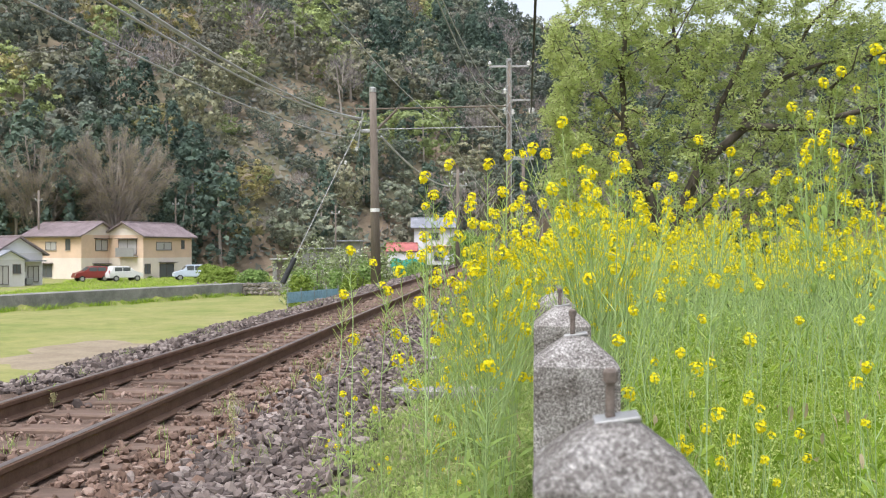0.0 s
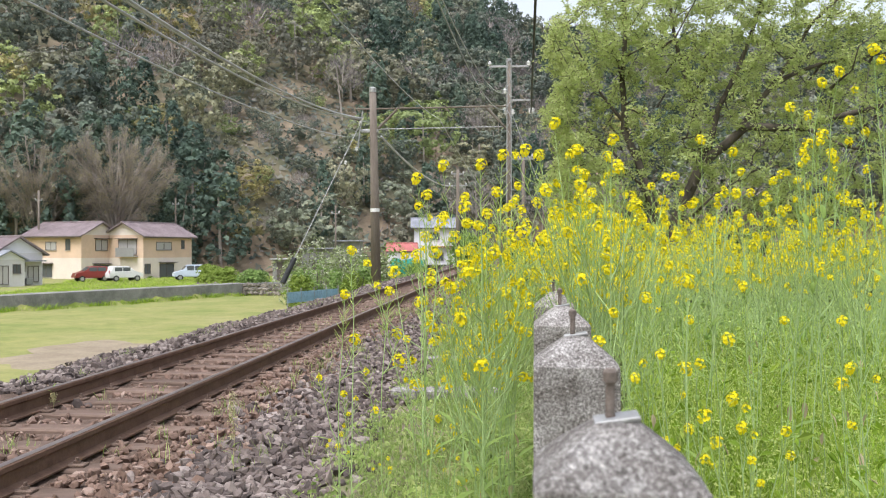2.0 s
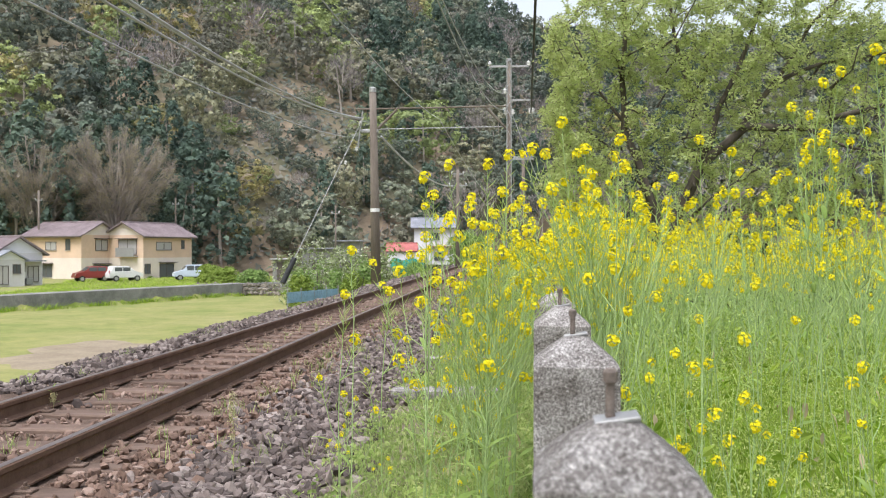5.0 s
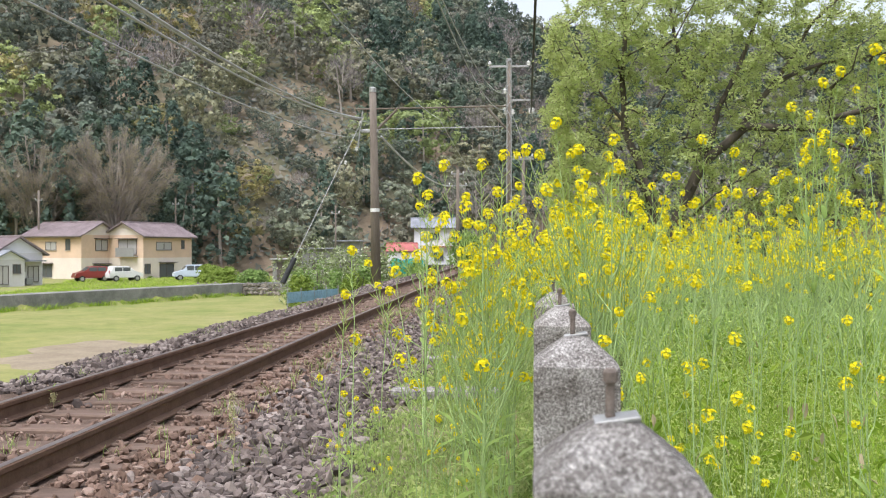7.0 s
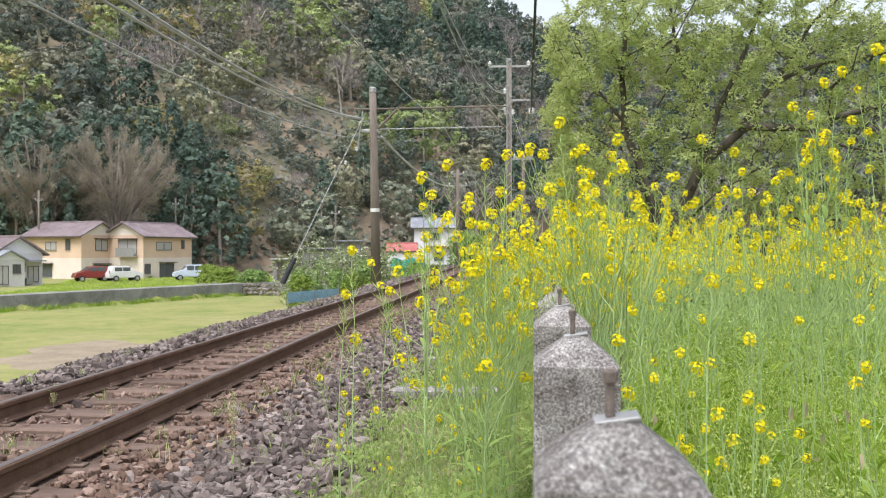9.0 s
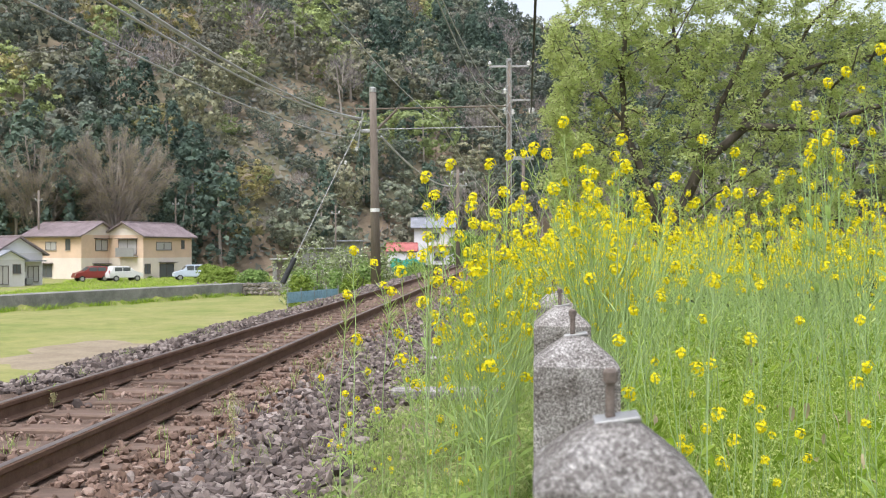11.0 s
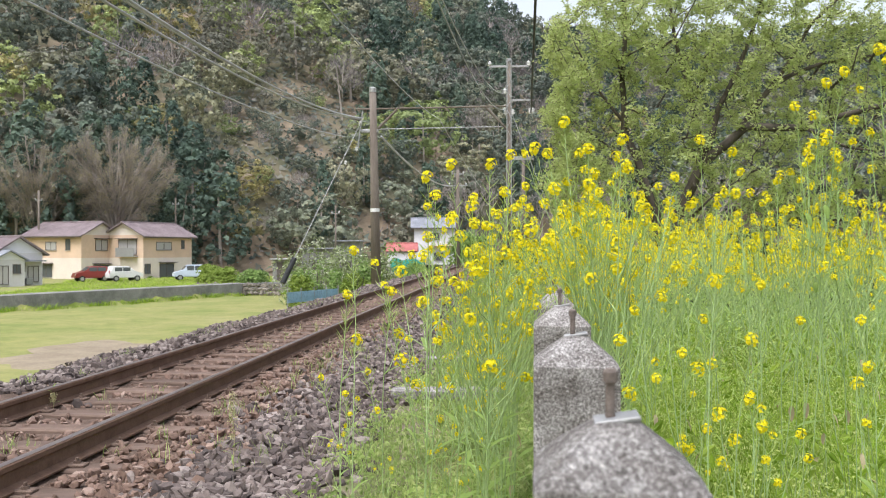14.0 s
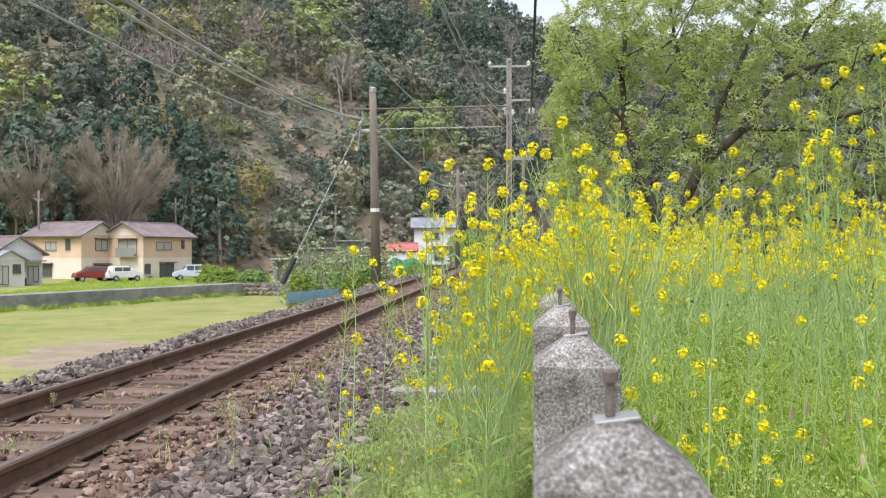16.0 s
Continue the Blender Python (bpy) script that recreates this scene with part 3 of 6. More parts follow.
PEACH = painted("peach render", (0.72, 0.53, 0.39))
CREAM = painted("cream render", (0.78, 0.69, 0.61))
WHITEW = painted("white render", (0.74, 0.73, 0.76))
GREYW = painted("pale grey boards", (0.64, 0.62, 0.62))
ROOFP = surface("purple-brown roof tiles", [(0.3, (0.20, 0.16, 0.17)), (0.7, (0.32, 0.26, 0.27))], 0.8, 0.7, 0, 6, 0.3)
ROOFG = surface("grey roof tiles", [(0.3, (0.20, 0.21, 0.24)), (0.7, (0.32, 0.33, 0.37))], 0.8, 0.6, 0, 6, 0.3)
ROOFR = surface("red metal roof", [(0.3, (0.36, 0.11, 0.10)), (0.7, (0.47, 0.17, 0.16))], 0.8, 0.6, 0, 6, 0.2)
FRAMEM = painted("dark window frame", (0.12, 0.10, 0.09), 0.5)
PANE, _n, _l, _b = nodes("window glass")
_b.inputs["Base Color"].default_value = (0.10, 0.11, 0.12, 1)
_b.inputs["Roughness"].default_value = 0.12
CURTAIN = painted("pale curtain behind glass", (0.48, 0.46, 0.45), 0.6)


def build_window(house, x, y, z, w, h, face, pane=PANE, hood=False, sill=True):
    """A window on the wall that faces -y ('f') or +x/-x ('r'/'l'); x, y, z: its middle on the wall."""
    t = 0.05
    def put(name, mat, u0, u1, v0, v1, d0, d1, parent, label=""):
        if face == "f":
            return part(name, block(x + u0, x + u1, y - d1, y - d0, z + v0, z + v1), mat, parent, label)
        s = 1 if face == "r" else -1
        return part(name, block(x + s * d0, x + s * d1, y + u0, y + u1, z + v0, z + v1), mat, parent, label)
    win = put("window", pane, -w / 2, w / 2, -h / 2, h / 2, -0.03, 0.01, house)
    for u0, u1, v0, v1 in ((-w / 2 - t, w / 2 + t, h / 2, h / 2 + t), (-w / 2 - t, w / 2 + t, -h / 2 - t, -h / 2), (-w / 2 - t, -w / 2, -h / 2, h / 2), (w / 2, w / 2 + t, -h / 2, h / 2), (-0.025, 0.025, -h / 2, h / 2)):
        put("window_frame", FRAMEM, u0, u1, v0, v1, 0, 0.05, win)
    if hood:
        put("hood", FRAMEM, -w / 2 - 0.2, w / 2 + 0.2, h / 2 + 0.12, h / 2 + 0.2, 0, 0.45, win, "small projecting hood")
    if sill:
        put("sill", ZINC, -w / 2 - 0.08, w / 2 + 0.08, -h / 2 - t - 0.05, -h / 2 - t, 0, 0.1, win)


def gable_house(name, label, at, turn, lx, ly, h, rise, wall_low, wall_up, split, roof_mat, over=0.45, gable_mat=None):
    """A house with its ridge along its own x; its long front faces -y. The origin is the middle of its base."""
    ho = thing(name, label, "house", at, turn=turn)
    if split > 0:
        part("lower_wall", block(-lx / 2, lx / 2, -ly / 2, ly / 2, -1.2, split), wall_low, ho)
    part("upper_wall", block(-lx / 2 + 0.004, lx / 2 - 0.004, -ly / 2 + 0.004, ly / 2 - 0.004, max(split, -1.2), h), wall_up, ho)
    for s in (-1, 1):
        bm = bmesh.new()
        x0, x1 = s * (lx / 2 - 0.006), s * (lx / 2 - 0.2)
        tri = [[bm.verts.new((x, yy, zz)) for yy, zz in ((-ly / 2 + 0.01, h), (ly / 2 - 0.01, h), (0, h + rise - 0.02))] for x in (x0, x1)]
        bm.faces.new(tri[0]), bm.faces.new(tri[1][::-1])
        for k in range(3):
            bm.faces.new((tri[0][k], tri[0][(k + 1) % 3], tri[1][(k + 1) % 3], tri[1][k]))
        part("gable", bm, gable_mat or wall_up, ho)
    run = math.hypot(ly / 2 + over, rise * (1 + 2 * over / ly))
    ang = math.atan2(rise, ly / 2)
    for s in (-1, 1):
        roof = None
        bm = block(-lx / 2 - over, lx / 2 + over, 0, run, 0, 0.10)
        bmesh.ops.transform(bm, verts=bm.verts, matrix=Matrix.Translation((0, 0, h + rise)) @ Matrix.Rotation(-ang * s, 4, "X") @ Matrix.Diagonal((1, s, 1, 1)))
        roof = part("roof_slope", bm, roof_mat, ho)
        n = int((lx + 2 * over) / 0.45)
        for k in range(n + 1):
            xx = -lx / 2 - over + k * (lx + 2 * over) / n
            bm = block(xx - 0.03, xx + 0.03, 0.05, run - 0.02, 0.10, 0.14)
            bmesh.ops.transform(bm, verts=bm.verts, matrix=Matrix.Translation((0, 0, h + rise)) @ Matrix.Rotation(-ang * s, 4, "X") @ Matrix.Diagonal((1, s, 1, 1)))
            part("tile_rib", bm, roof_mat, roof)
    part("ridge_cap", block(-lx / 2 - over, lx / 2 + over, -0.14, 0.14, h + rise + 0.04, h + rise + 0.2, 0.04), roof_mat, ho)
    part("gutter", rod((-lx / 2 - over, -ly / 2 - over, h - rise * 2 * over / ly - 0.02), (lx / 2 + over, -ly / 2 - over, h - rise * 2 * over / ly - 0.02), 0.06, sides=6), FRAMEM, ho)
    return ho


def build_village():
    base = -2.12
    c1 = (-46.25, 96.70, -1.62)
    t1 = -20
    a = radians(t1)
    lx, ly = 8.2, 5.6
    ax, ay = Vector((math.cos(a), math.sin(a), 0)), Vector((-math.sin(a), math.cos(a), 0))
    mid = Vector((c1[0], c1[1], base)) - ax * lx / 2 + ay * ly / 2
    h1 = gable_house("house", "two-storey peach and cream house with purple-brown gable roof", tuple(mid), t1, lx, ly, 5.0, 1.35, CREAM, PEACH, 2.5, ROOFP, gable_mat=CREAM)
    build_window(h1, -0.3, -ly / 2, 3.8, 1.5, 0.8, "f", CURTAIN)
    build_window(h1, 2.2, -ly / 2, 3.95, 0.6, 1.1, "f")
    build_window(h1, lx / 2, 0.1, 3.9, 1.7, 1.1, "r", CURTAIN, True)
    build_window(h1, -1.0, -ly / 2, 1.1, 1.7, 1.3, "f", PANE, True)
    build_window(h1, lx / 2, 0.3, 0.9, 2.6, 1.6, "r", PANE, True)
    c2 = (-40.40, 99.10, -1.68)
    t2 = 73
    a = radians(t2)
    lx, ly = 8.6, 5.2
    ax, ay = Vector((math.cos(a), math.sin(a), 0)), Vector((-math.sin(a), math.cos(a), 0))
    mid = Vector((c2[0], c2[1], base)) + ax * lx / 2 + ay * ly / 2
    h2 = gable_house("house", "two-storey peach and cream house with balcony and cars in front", tuple(mid), t2, lx, ly, 5.0, 1.35, CREAM, PEACH, 2.5, ROOFP, gable_mat=CREAM)
    build_window(h2, -0.8, -ly / 2, 3.8, 2.6, 0.8, "f", CURTAIN)
    build_window(h2, 2.6, -ly / 2, 4.0, 0.5, 0.9, "f")
    build_window(h2, -lx / 2, -0.5, 3.7, 2.4, 1.5, "l", CURTAIN, True)
    build_window(h2, -0.3, -ly / 2, 1.0, 2.4, 1.6, "f", PANE, True)
    build_window(h2, -3.6, -ly / 2, 1.3, 0.9, 1.0, "f")
    part("balcony_rail", block(-lx / 2 - 0.7, -lx / 2 - 0.62, -1.9, 0.6, 2.7, 3.6), ZINC, h2, "pale balcony rail")
    part("balcony_floor", block(-lx / 2 - 0.7, -lx / 2, -1.9, 0.6, 2.6, 2.72), ZINC, h2)
    # low white house: gable to the front, a smaller gabled wing before it
    lx, ly = 7.0, 4.3
    h3 = gable_house("house", "low pale white house with two gables and a grey roof", (-45.9, 80.2, -1.85), -35, lx, ly, 2.85, 1.35, GREYW, GREYW, 0, ROOFP, 0.4, WHITEW)
    build_window(h3, lx / 2, 1.3, 1.0, 0.9, 1.3, "r", CURTAIN)
    build_window(h3, lx / 2, 0.3, 1.6, 0.5, 0.7, "r")
    part("porch_roof", block(lx / 2, lx / 2 + 1.0, -0.1, 2.0, 2.1, 2.22), ROOFG, h3)
    x0, x1, y0, y1 = lx / 2, lx / 2 + 1.7, -2.9, -0.3
    wing = part("wing_wall", block(x0, x1, y0, y1, -1.2, 2.3), GREYW, h3)
    mid = (y0 + y1) / 2
    bm = bmesh.new()
    ends = [[bm.verts.new((x, y, z)) for y, z in ((y0, 2.3), (y1, 2.3), (mid, 3.0))] for x in (x0, x1)]
    bm.faces.new(ends[0]), bm.faces.new(ends[1][::-1])
    for k in range(3):
        bm.faces.new((ends[0][k], ends[0][(k + 1) % 3], ends[1][(k + 1) % 3], ends[1][k]))
    part("wing_gable", bm, WHITEW, wing)
    for side in (-1, 1):
        bm = block(x0, x1 + 0.3, 0, 1.75, 0.0, 0.1)
        bmesh.ops.transform(bm, verts=bm.verts, matrix=Matrix.Translation((0, mid, 3.02)) @ Matrix.Rotation(-0.494 * side, 4, "X") @ Matrix.Diagonal((1, side, 1, 1)))
        part("wing_roof", bm, ROOFG, wing)
    build_window(h3, x1, mid - 0.6, 1.0, 0.9, 1.5, "r", CURTAIN)
    build_window(h3, x1, mid + 0.6, 1.5, 0.6, 0.7, "r")
    part("air_conditioner", block(x0 + 0.02, x0 + 0.4, 0.5, 1.1, 0.1, 0.65, 0.02), ZINC, h3, "pale air-conditioner box")
    # white house beyond the line's bend
    c = (-11.22, 127.52, -0.90)
    h4 = gable_house("house", "white two-storey house with grey tiled roof", (c[0], c[1] + 3, -0.8), 6, 5.6, 5.0, 5.2, 1.2, WHITEW, WHITEW, 0, ROOFG)
    build_window(h4, 0.0, -2.5, 3.9, 1.3, 0.9, "f", PANE)
    build_window(h4, 0.6, -2.5, 1.1, 1.2, 1.0, "f", PANE)
    part("porch_roof", block(-0.8, 2.9, -3.3, -2.5, 2.35, 2.55), painted("brown tin", (0.30, 0.13, 0.11)), h4, "brown porch roof")
    c = (-14.36, 119.25, -0.76)
    gable_house("shed", "small shed with a red metal roof", (c[0], c[1], -0.9), 4, 3.6, 3.4, 2.0, 0.9, WHITEW, WHITEW, 0, ROOFR, 0.2)


build_village()


def build_car(label, at, turn, col, length=3.5, height=1.5):
    car = thing("car", label, "car", at, "parked cars by the houses", turn=turn)
    paint = painted("car paint", col, 0.3)
    L, w = length / 2, 0.76
    prof = [(-L, 0.35), (-L + 0.02, 0.85), (-L * 0.9, 0.95), (-L * 0.75, height), (L * 0.15, height), (L * 0.5, 0.98), (L * 0.95, 0.82), (L, 0.4)]
    bm = bmesh.new()
    rings = [[bm.verts.new((x, s * (w if z < 1.0 else w * 0.82), z)) for x, z in prof] for s in (-1, 1)]
    bm.faces.new(rings[0]), bm.faces.new(rings[1][::-1])
    k = len(prof)
    for i in range(k):
        bm.faces.new((rings[0][i], rings[0][(i + 1) % k], rings[1][(i + 1) % k], rings[1][i]))
    bmesh.ops.bevel(bm, geom=bm.edges[:], offset=0.05, segments=2, affect="EDGES")
    body = part("body", bm, paint, car, smooth=False)
    for s in (-1, 1):
        for x0, x1 in ((-L * 0.68, -L * 0.25), (-L * 0.2, L * 0.22)):
            part("side_window", block(x0, x1, s * 0.66, s * 0.745, 1.02, height - 0.1, 0.02), PANE, car, "dark glass")
        for x in (-L * 0.62, L * 0.62):
            wheel = part("wheel", rod((x, s * 0.6, 0.3), (x, s * 0.8, 0.3), 0.3, sides=16), BLACKRUB, car)
            part("rim", rod((x, s * 0.79, 0.3), (x, s * 0.815, 0.3), 0.18, sides=12), ZINC, wheel)
        part("headlight", block(L * 0.9, L * 0.97, s * 0.45, s * 0.7, 0.62, 0.78, 0.02), PORCELAIN, car)
        part("tail_light", block(-L - 0.01, -L + 0.06, s * 0.55, s * 0.72, 0.8, 1.1, 0.01), ROOFR, car)
    bm = bmesh.new()
    box(bm, -0.28, 0.28, -0.62, 0.62, -0.015, 0.015)
    bmesh.ops.transform(bm, verts=bm.verts, matrix=Matrix.Translation((L * 0.335, 0, (height + 0.98) / 2 + 0.0)) @ Matrix.Rotation(math.atan2(height - 0.98, L * 0.35), 4, "Y"))
    part("windscreen", bm, PANE, car, "dark glass")


build_car("small red hatchback parked in front of the house", (-41.59, 89.09, -1.66)[:2] + (-1.86,), 222, (0.24, 0.045, 0.04))
build_car("white hatchback parked in front of the house", (-38.83, 90.31, -1.64)[:2] + (-1.86,), 47, (0.72, 0.72, 0.72))
build_car("pale blue small car parked beside the house", (-33.30, 93.74, -1.44)[:2] + (-1.86,), 208, (0.55, 0.62, 0.74), 3.4, 1.6)
build_car("dark grey car parked behind the pale blue car", (-33.20, 98.76, -1.40)[:2] + (-1.86,), 205, (0.10, 0.11, 0.12), 3.4, 1.3)


def build_retaining_wall():
    pts = [(-60, 43.6), (-32, 55.1), (-22.5, 78.6), (-14, 84.6)]
    bm = bmesh.new()
    for (x0, y0), (x1, y1), h in zip(pts, pts[1:], (1.0, 1.0, 1.0)):
        for a, b in (((x0, y0), (x1, y1)),):
            d = Vector((b[0] - a[0], b[1] - a[1], 0))
            n = Vector((d.y, -d.x, 0)).normalized() * 1.9
            v = [bm.verts.new((p[0] + s * n.x, p[1] + s * n.y, z)) for p in (a, b) for s in (0, -1) for z in (-3.0, -1.57)]
            bmesh.ops.convex_hull(bm, input=v)
    ob = new("retaining_wall")
    tagged(ob, "long low grey concrete retaining wall along the field", "wall", kind="structure")
    part("wall_body", bm, WALLC, ob)


build_retaining_wall()


# ---- woods on the hill ----
def tones(a, b, c):
    return [(0.0, a), (0.5, b), (1.0, c)]


# Leaf tones raised, greyed and blued: the hill's aerial haze is put into them.
HAZED_WOOD_KINDS = {
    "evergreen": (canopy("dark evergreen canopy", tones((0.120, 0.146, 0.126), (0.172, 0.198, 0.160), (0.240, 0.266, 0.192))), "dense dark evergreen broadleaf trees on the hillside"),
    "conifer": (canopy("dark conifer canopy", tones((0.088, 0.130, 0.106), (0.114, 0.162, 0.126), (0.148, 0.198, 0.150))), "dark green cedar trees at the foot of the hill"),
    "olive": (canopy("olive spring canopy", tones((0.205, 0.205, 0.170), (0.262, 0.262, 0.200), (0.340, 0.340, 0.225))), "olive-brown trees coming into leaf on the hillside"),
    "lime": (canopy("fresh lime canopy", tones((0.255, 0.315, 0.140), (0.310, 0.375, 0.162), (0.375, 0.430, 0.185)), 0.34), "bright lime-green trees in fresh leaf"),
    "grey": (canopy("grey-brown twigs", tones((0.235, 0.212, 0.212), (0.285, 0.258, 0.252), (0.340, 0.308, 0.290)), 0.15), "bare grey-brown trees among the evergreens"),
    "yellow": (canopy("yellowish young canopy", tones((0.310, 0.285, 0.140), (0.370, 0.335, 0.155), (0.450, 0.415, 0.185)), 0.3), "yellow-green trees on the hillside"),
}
BARK = surface("grey-brown bark", [(0.3, (0.065, 0.054, 0.046)), (0.7, (0.155, 0.130, 0.110))], 4, 0.95, 0, 30, 0.8, 0.01, stretch=(1, 1, 0.3))
BARKPALE = surface("pale bark", [(0.3, (0.26, 0.225, 0.20)), (0.7, (0.44, 0.39, 0.345))], 2, 0.95, 0, 20, 0.6, 0.02, stretch=(1, 1, 0.3))


def crown_points(rng, n):
    """Leaf clumps of one bushy crown of unit size: uneven lobes with gaps."""
    k = 13
    c = rng.normal(size=(k, 3))
    c /= np.linalg.norm(c, axis=1)[:, None]
    c = c * np.array([0.34, 0.34, 0.26]) * rng.uniform(0.5, 1.05, (k, 1)) + np.array([0, 0, 0.62])
    c[0] = (0, 0, 0.66)
    rad = rng.uniform(0.13, 0.23, k)
    rad[0] = 0.26
    who = rng.integers(0, k, n)
    d = rng.normal(size=(n, 3))
    d /= np.linalg.norm(d, axis=1)[:, None]
    d[:, 2] = np.where(d[:, 2] < -0.3, -d[:, 2], d[:, 2])
    return c[who] + d * (rad[who] * rng.uniform(0.78, 1.06, n))[:, None], d + np.array([0, 0, 0.25])


def ball(cuts):
    bm = bmesh.new()
    bmesh.ops.create_icosphere(bm, subdivisions=cuts, radius=1)
    v = np.array([q.co for q in bm.verts])
    f = np.array([[q.index for q in p.verts] for p in bm.faces])
    bm.free()
    return v, f


def crown_shape(kind, rng):
    """One far tree of unit size (about 1 high): bunches of leaf sprays on the lobes of its crown."""
    if kind == "grey":
        p, o = crown_points(rng, 760)
        twig = p - np.array([0, 0, 0.25])
        twig /= np.linalg.norm(twig, axis=1)[:, None]
        side = np.cross(twig, rng.normal(size=p.shape))
        side /= np.linalg.norm(side, axis=1)[:, None]
        twig = twig + rng.normal(0, 0.25, p.shape)
        L, w = rng.uniform(0.03, 0.075, (760, 1)), rng.uniform(0.003, 0.008, (760, 1))
        v = np.stack([p - side * w, p + side * w, p + twig * L], 1).reshape(-1, 3)
        return v, np.arange(len(v)).reshape(-1, 3)
    if kind == "conifer":
        n = 165
        z = 0.10 + 0.88 * rng.uniform(0, 1, n) ** 1.15
        a = rng.uniform(0, 6.283, n)
        r = 0.225 * (1.04 - z) ** 0.66 * np.clip(z / 0.22, 0.6, 1) * (1 + 0.14 * np.sin(a * 3 + z * 11)) * rng.uniform(0.60, 1.06, n)
        at = np.stack([r * np.cos(a), r * np.sin(a), z], 1)
        way = np.stack([np.cos(a), np.sin(a), np.full(n, 0.45)], 1)
        return clumps(at, way, 10, np.array([0.026, 0.026, 0.034]), 0.0170, rng)
    d, f = ball(2)
    k = 17
    c = rng.normal(size=(k, 3))
    c /= np.linalg.norm(c, axis=1)[:, None]
    c[:, 2] = c[:, 2] * 0.8 + 0.1
    c *= np.array([0.33, 0.33, 0.34]) * rng.uniform(0.7, 1.1, (k, 1))
    rad = rng.uniform(0.11, 0.19, k)
    r = np.full(len(d), 0.20)
    for q, w in zip(c, rad):
        b = d @ q
        disc = b * b - (q @ q - w * w)
        r = np.maximum(r, np.where(disc > 0, b + np.sqrt(np.clip(disc, 0, None)), 0))
    v = d * r[:, None] + np.array([0, 0, 0.52])
    n = 115
    tri = f[rng.integers(0, len(f), n)]
    mix = rng.dirichlet((1, 1, 1), n)[:, :, None]
    at, way = (v[tri] * mix).sum(1), (d[tri] * mix).sum(1)
    at = at - way * rng.uniform(-0.02, 0.07, (n, 1))
    return clumps(at, way + np.array([0, 0, 0.3]), 12, np.array([0.042, 0.042, 0.032]), 0.0228, rng)


def clumps(at, way, each, spread, size, rng):
    """Bunches of leaf sprays: each bunch is a small dome that bulges outwards from the crown."""
    n = len(at) * each
    d = rng.normal(size=(n, 3))
    d /= np.linalg.norm(d, axis=1)[:, None]
    out = np.repeat(way, each, 0)
    out = out / np.linalg.norm(out, axis=1)[:, None]
    d = np.where(((d * out).sum(1) < -0.2)[:, None], -d, d)
    big = np.repeat(rng.uniform(0.7, 1.3, (len(at), 1)), each, 0)
    return tufts(np.repeat(at, each, 0) + d * spread * big, size, rng, d * 0.9 + out * 0.6, 0.85)


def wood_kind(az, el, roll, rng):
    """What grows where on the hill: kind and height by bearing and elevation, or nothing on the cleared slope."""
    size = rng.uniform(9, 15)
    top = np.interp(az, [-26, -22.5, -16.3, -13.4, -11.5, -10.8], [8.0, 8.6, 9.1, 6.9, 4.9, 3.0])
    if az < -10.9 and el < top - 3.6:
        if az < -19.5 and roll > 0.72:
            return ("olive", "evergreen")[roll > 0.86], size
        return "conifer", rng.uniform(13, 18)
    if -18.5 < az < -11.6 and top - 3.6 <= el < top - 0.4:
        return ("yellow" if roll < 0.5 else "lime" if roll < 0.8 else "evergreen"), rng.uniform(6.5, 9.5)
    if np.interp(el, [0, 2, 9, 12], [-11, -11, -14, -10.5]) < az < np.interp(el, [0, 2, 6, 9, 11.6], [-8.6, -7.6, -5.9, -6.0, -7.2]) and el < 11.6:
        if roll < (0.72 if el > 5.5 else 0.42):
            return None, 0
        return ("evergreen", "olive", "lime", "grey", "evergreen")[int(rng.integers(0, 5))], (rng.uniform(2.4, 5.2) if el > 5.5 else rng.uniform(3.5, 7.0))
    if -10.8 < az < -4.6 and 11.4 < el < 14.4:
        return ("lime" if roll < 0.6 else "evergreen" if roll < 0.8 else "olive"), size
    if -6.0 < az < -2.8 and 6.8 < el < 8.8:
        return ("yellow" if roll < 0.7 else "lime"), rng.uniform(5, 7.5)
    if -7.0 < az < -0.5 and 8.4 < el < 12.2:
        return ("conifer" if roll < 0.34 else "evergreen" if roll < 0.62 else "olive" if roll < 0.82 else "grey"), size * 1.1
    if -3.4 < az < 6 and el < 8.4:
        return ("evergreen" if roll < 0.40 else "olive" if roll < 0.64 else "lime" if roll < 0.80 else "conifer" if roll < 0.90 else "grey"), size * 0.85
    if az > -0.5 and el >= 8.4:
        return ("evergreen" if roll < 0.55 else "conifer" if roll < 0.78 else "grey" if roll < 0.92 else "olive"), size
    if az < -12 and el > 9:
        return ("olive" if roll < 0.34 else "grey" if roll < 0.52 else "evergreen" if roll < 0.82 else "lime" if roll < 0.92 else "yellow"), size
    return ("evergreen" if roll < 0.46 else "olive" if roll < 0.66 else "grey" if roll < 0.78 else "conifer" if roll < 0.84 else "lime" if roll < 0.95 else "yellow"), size


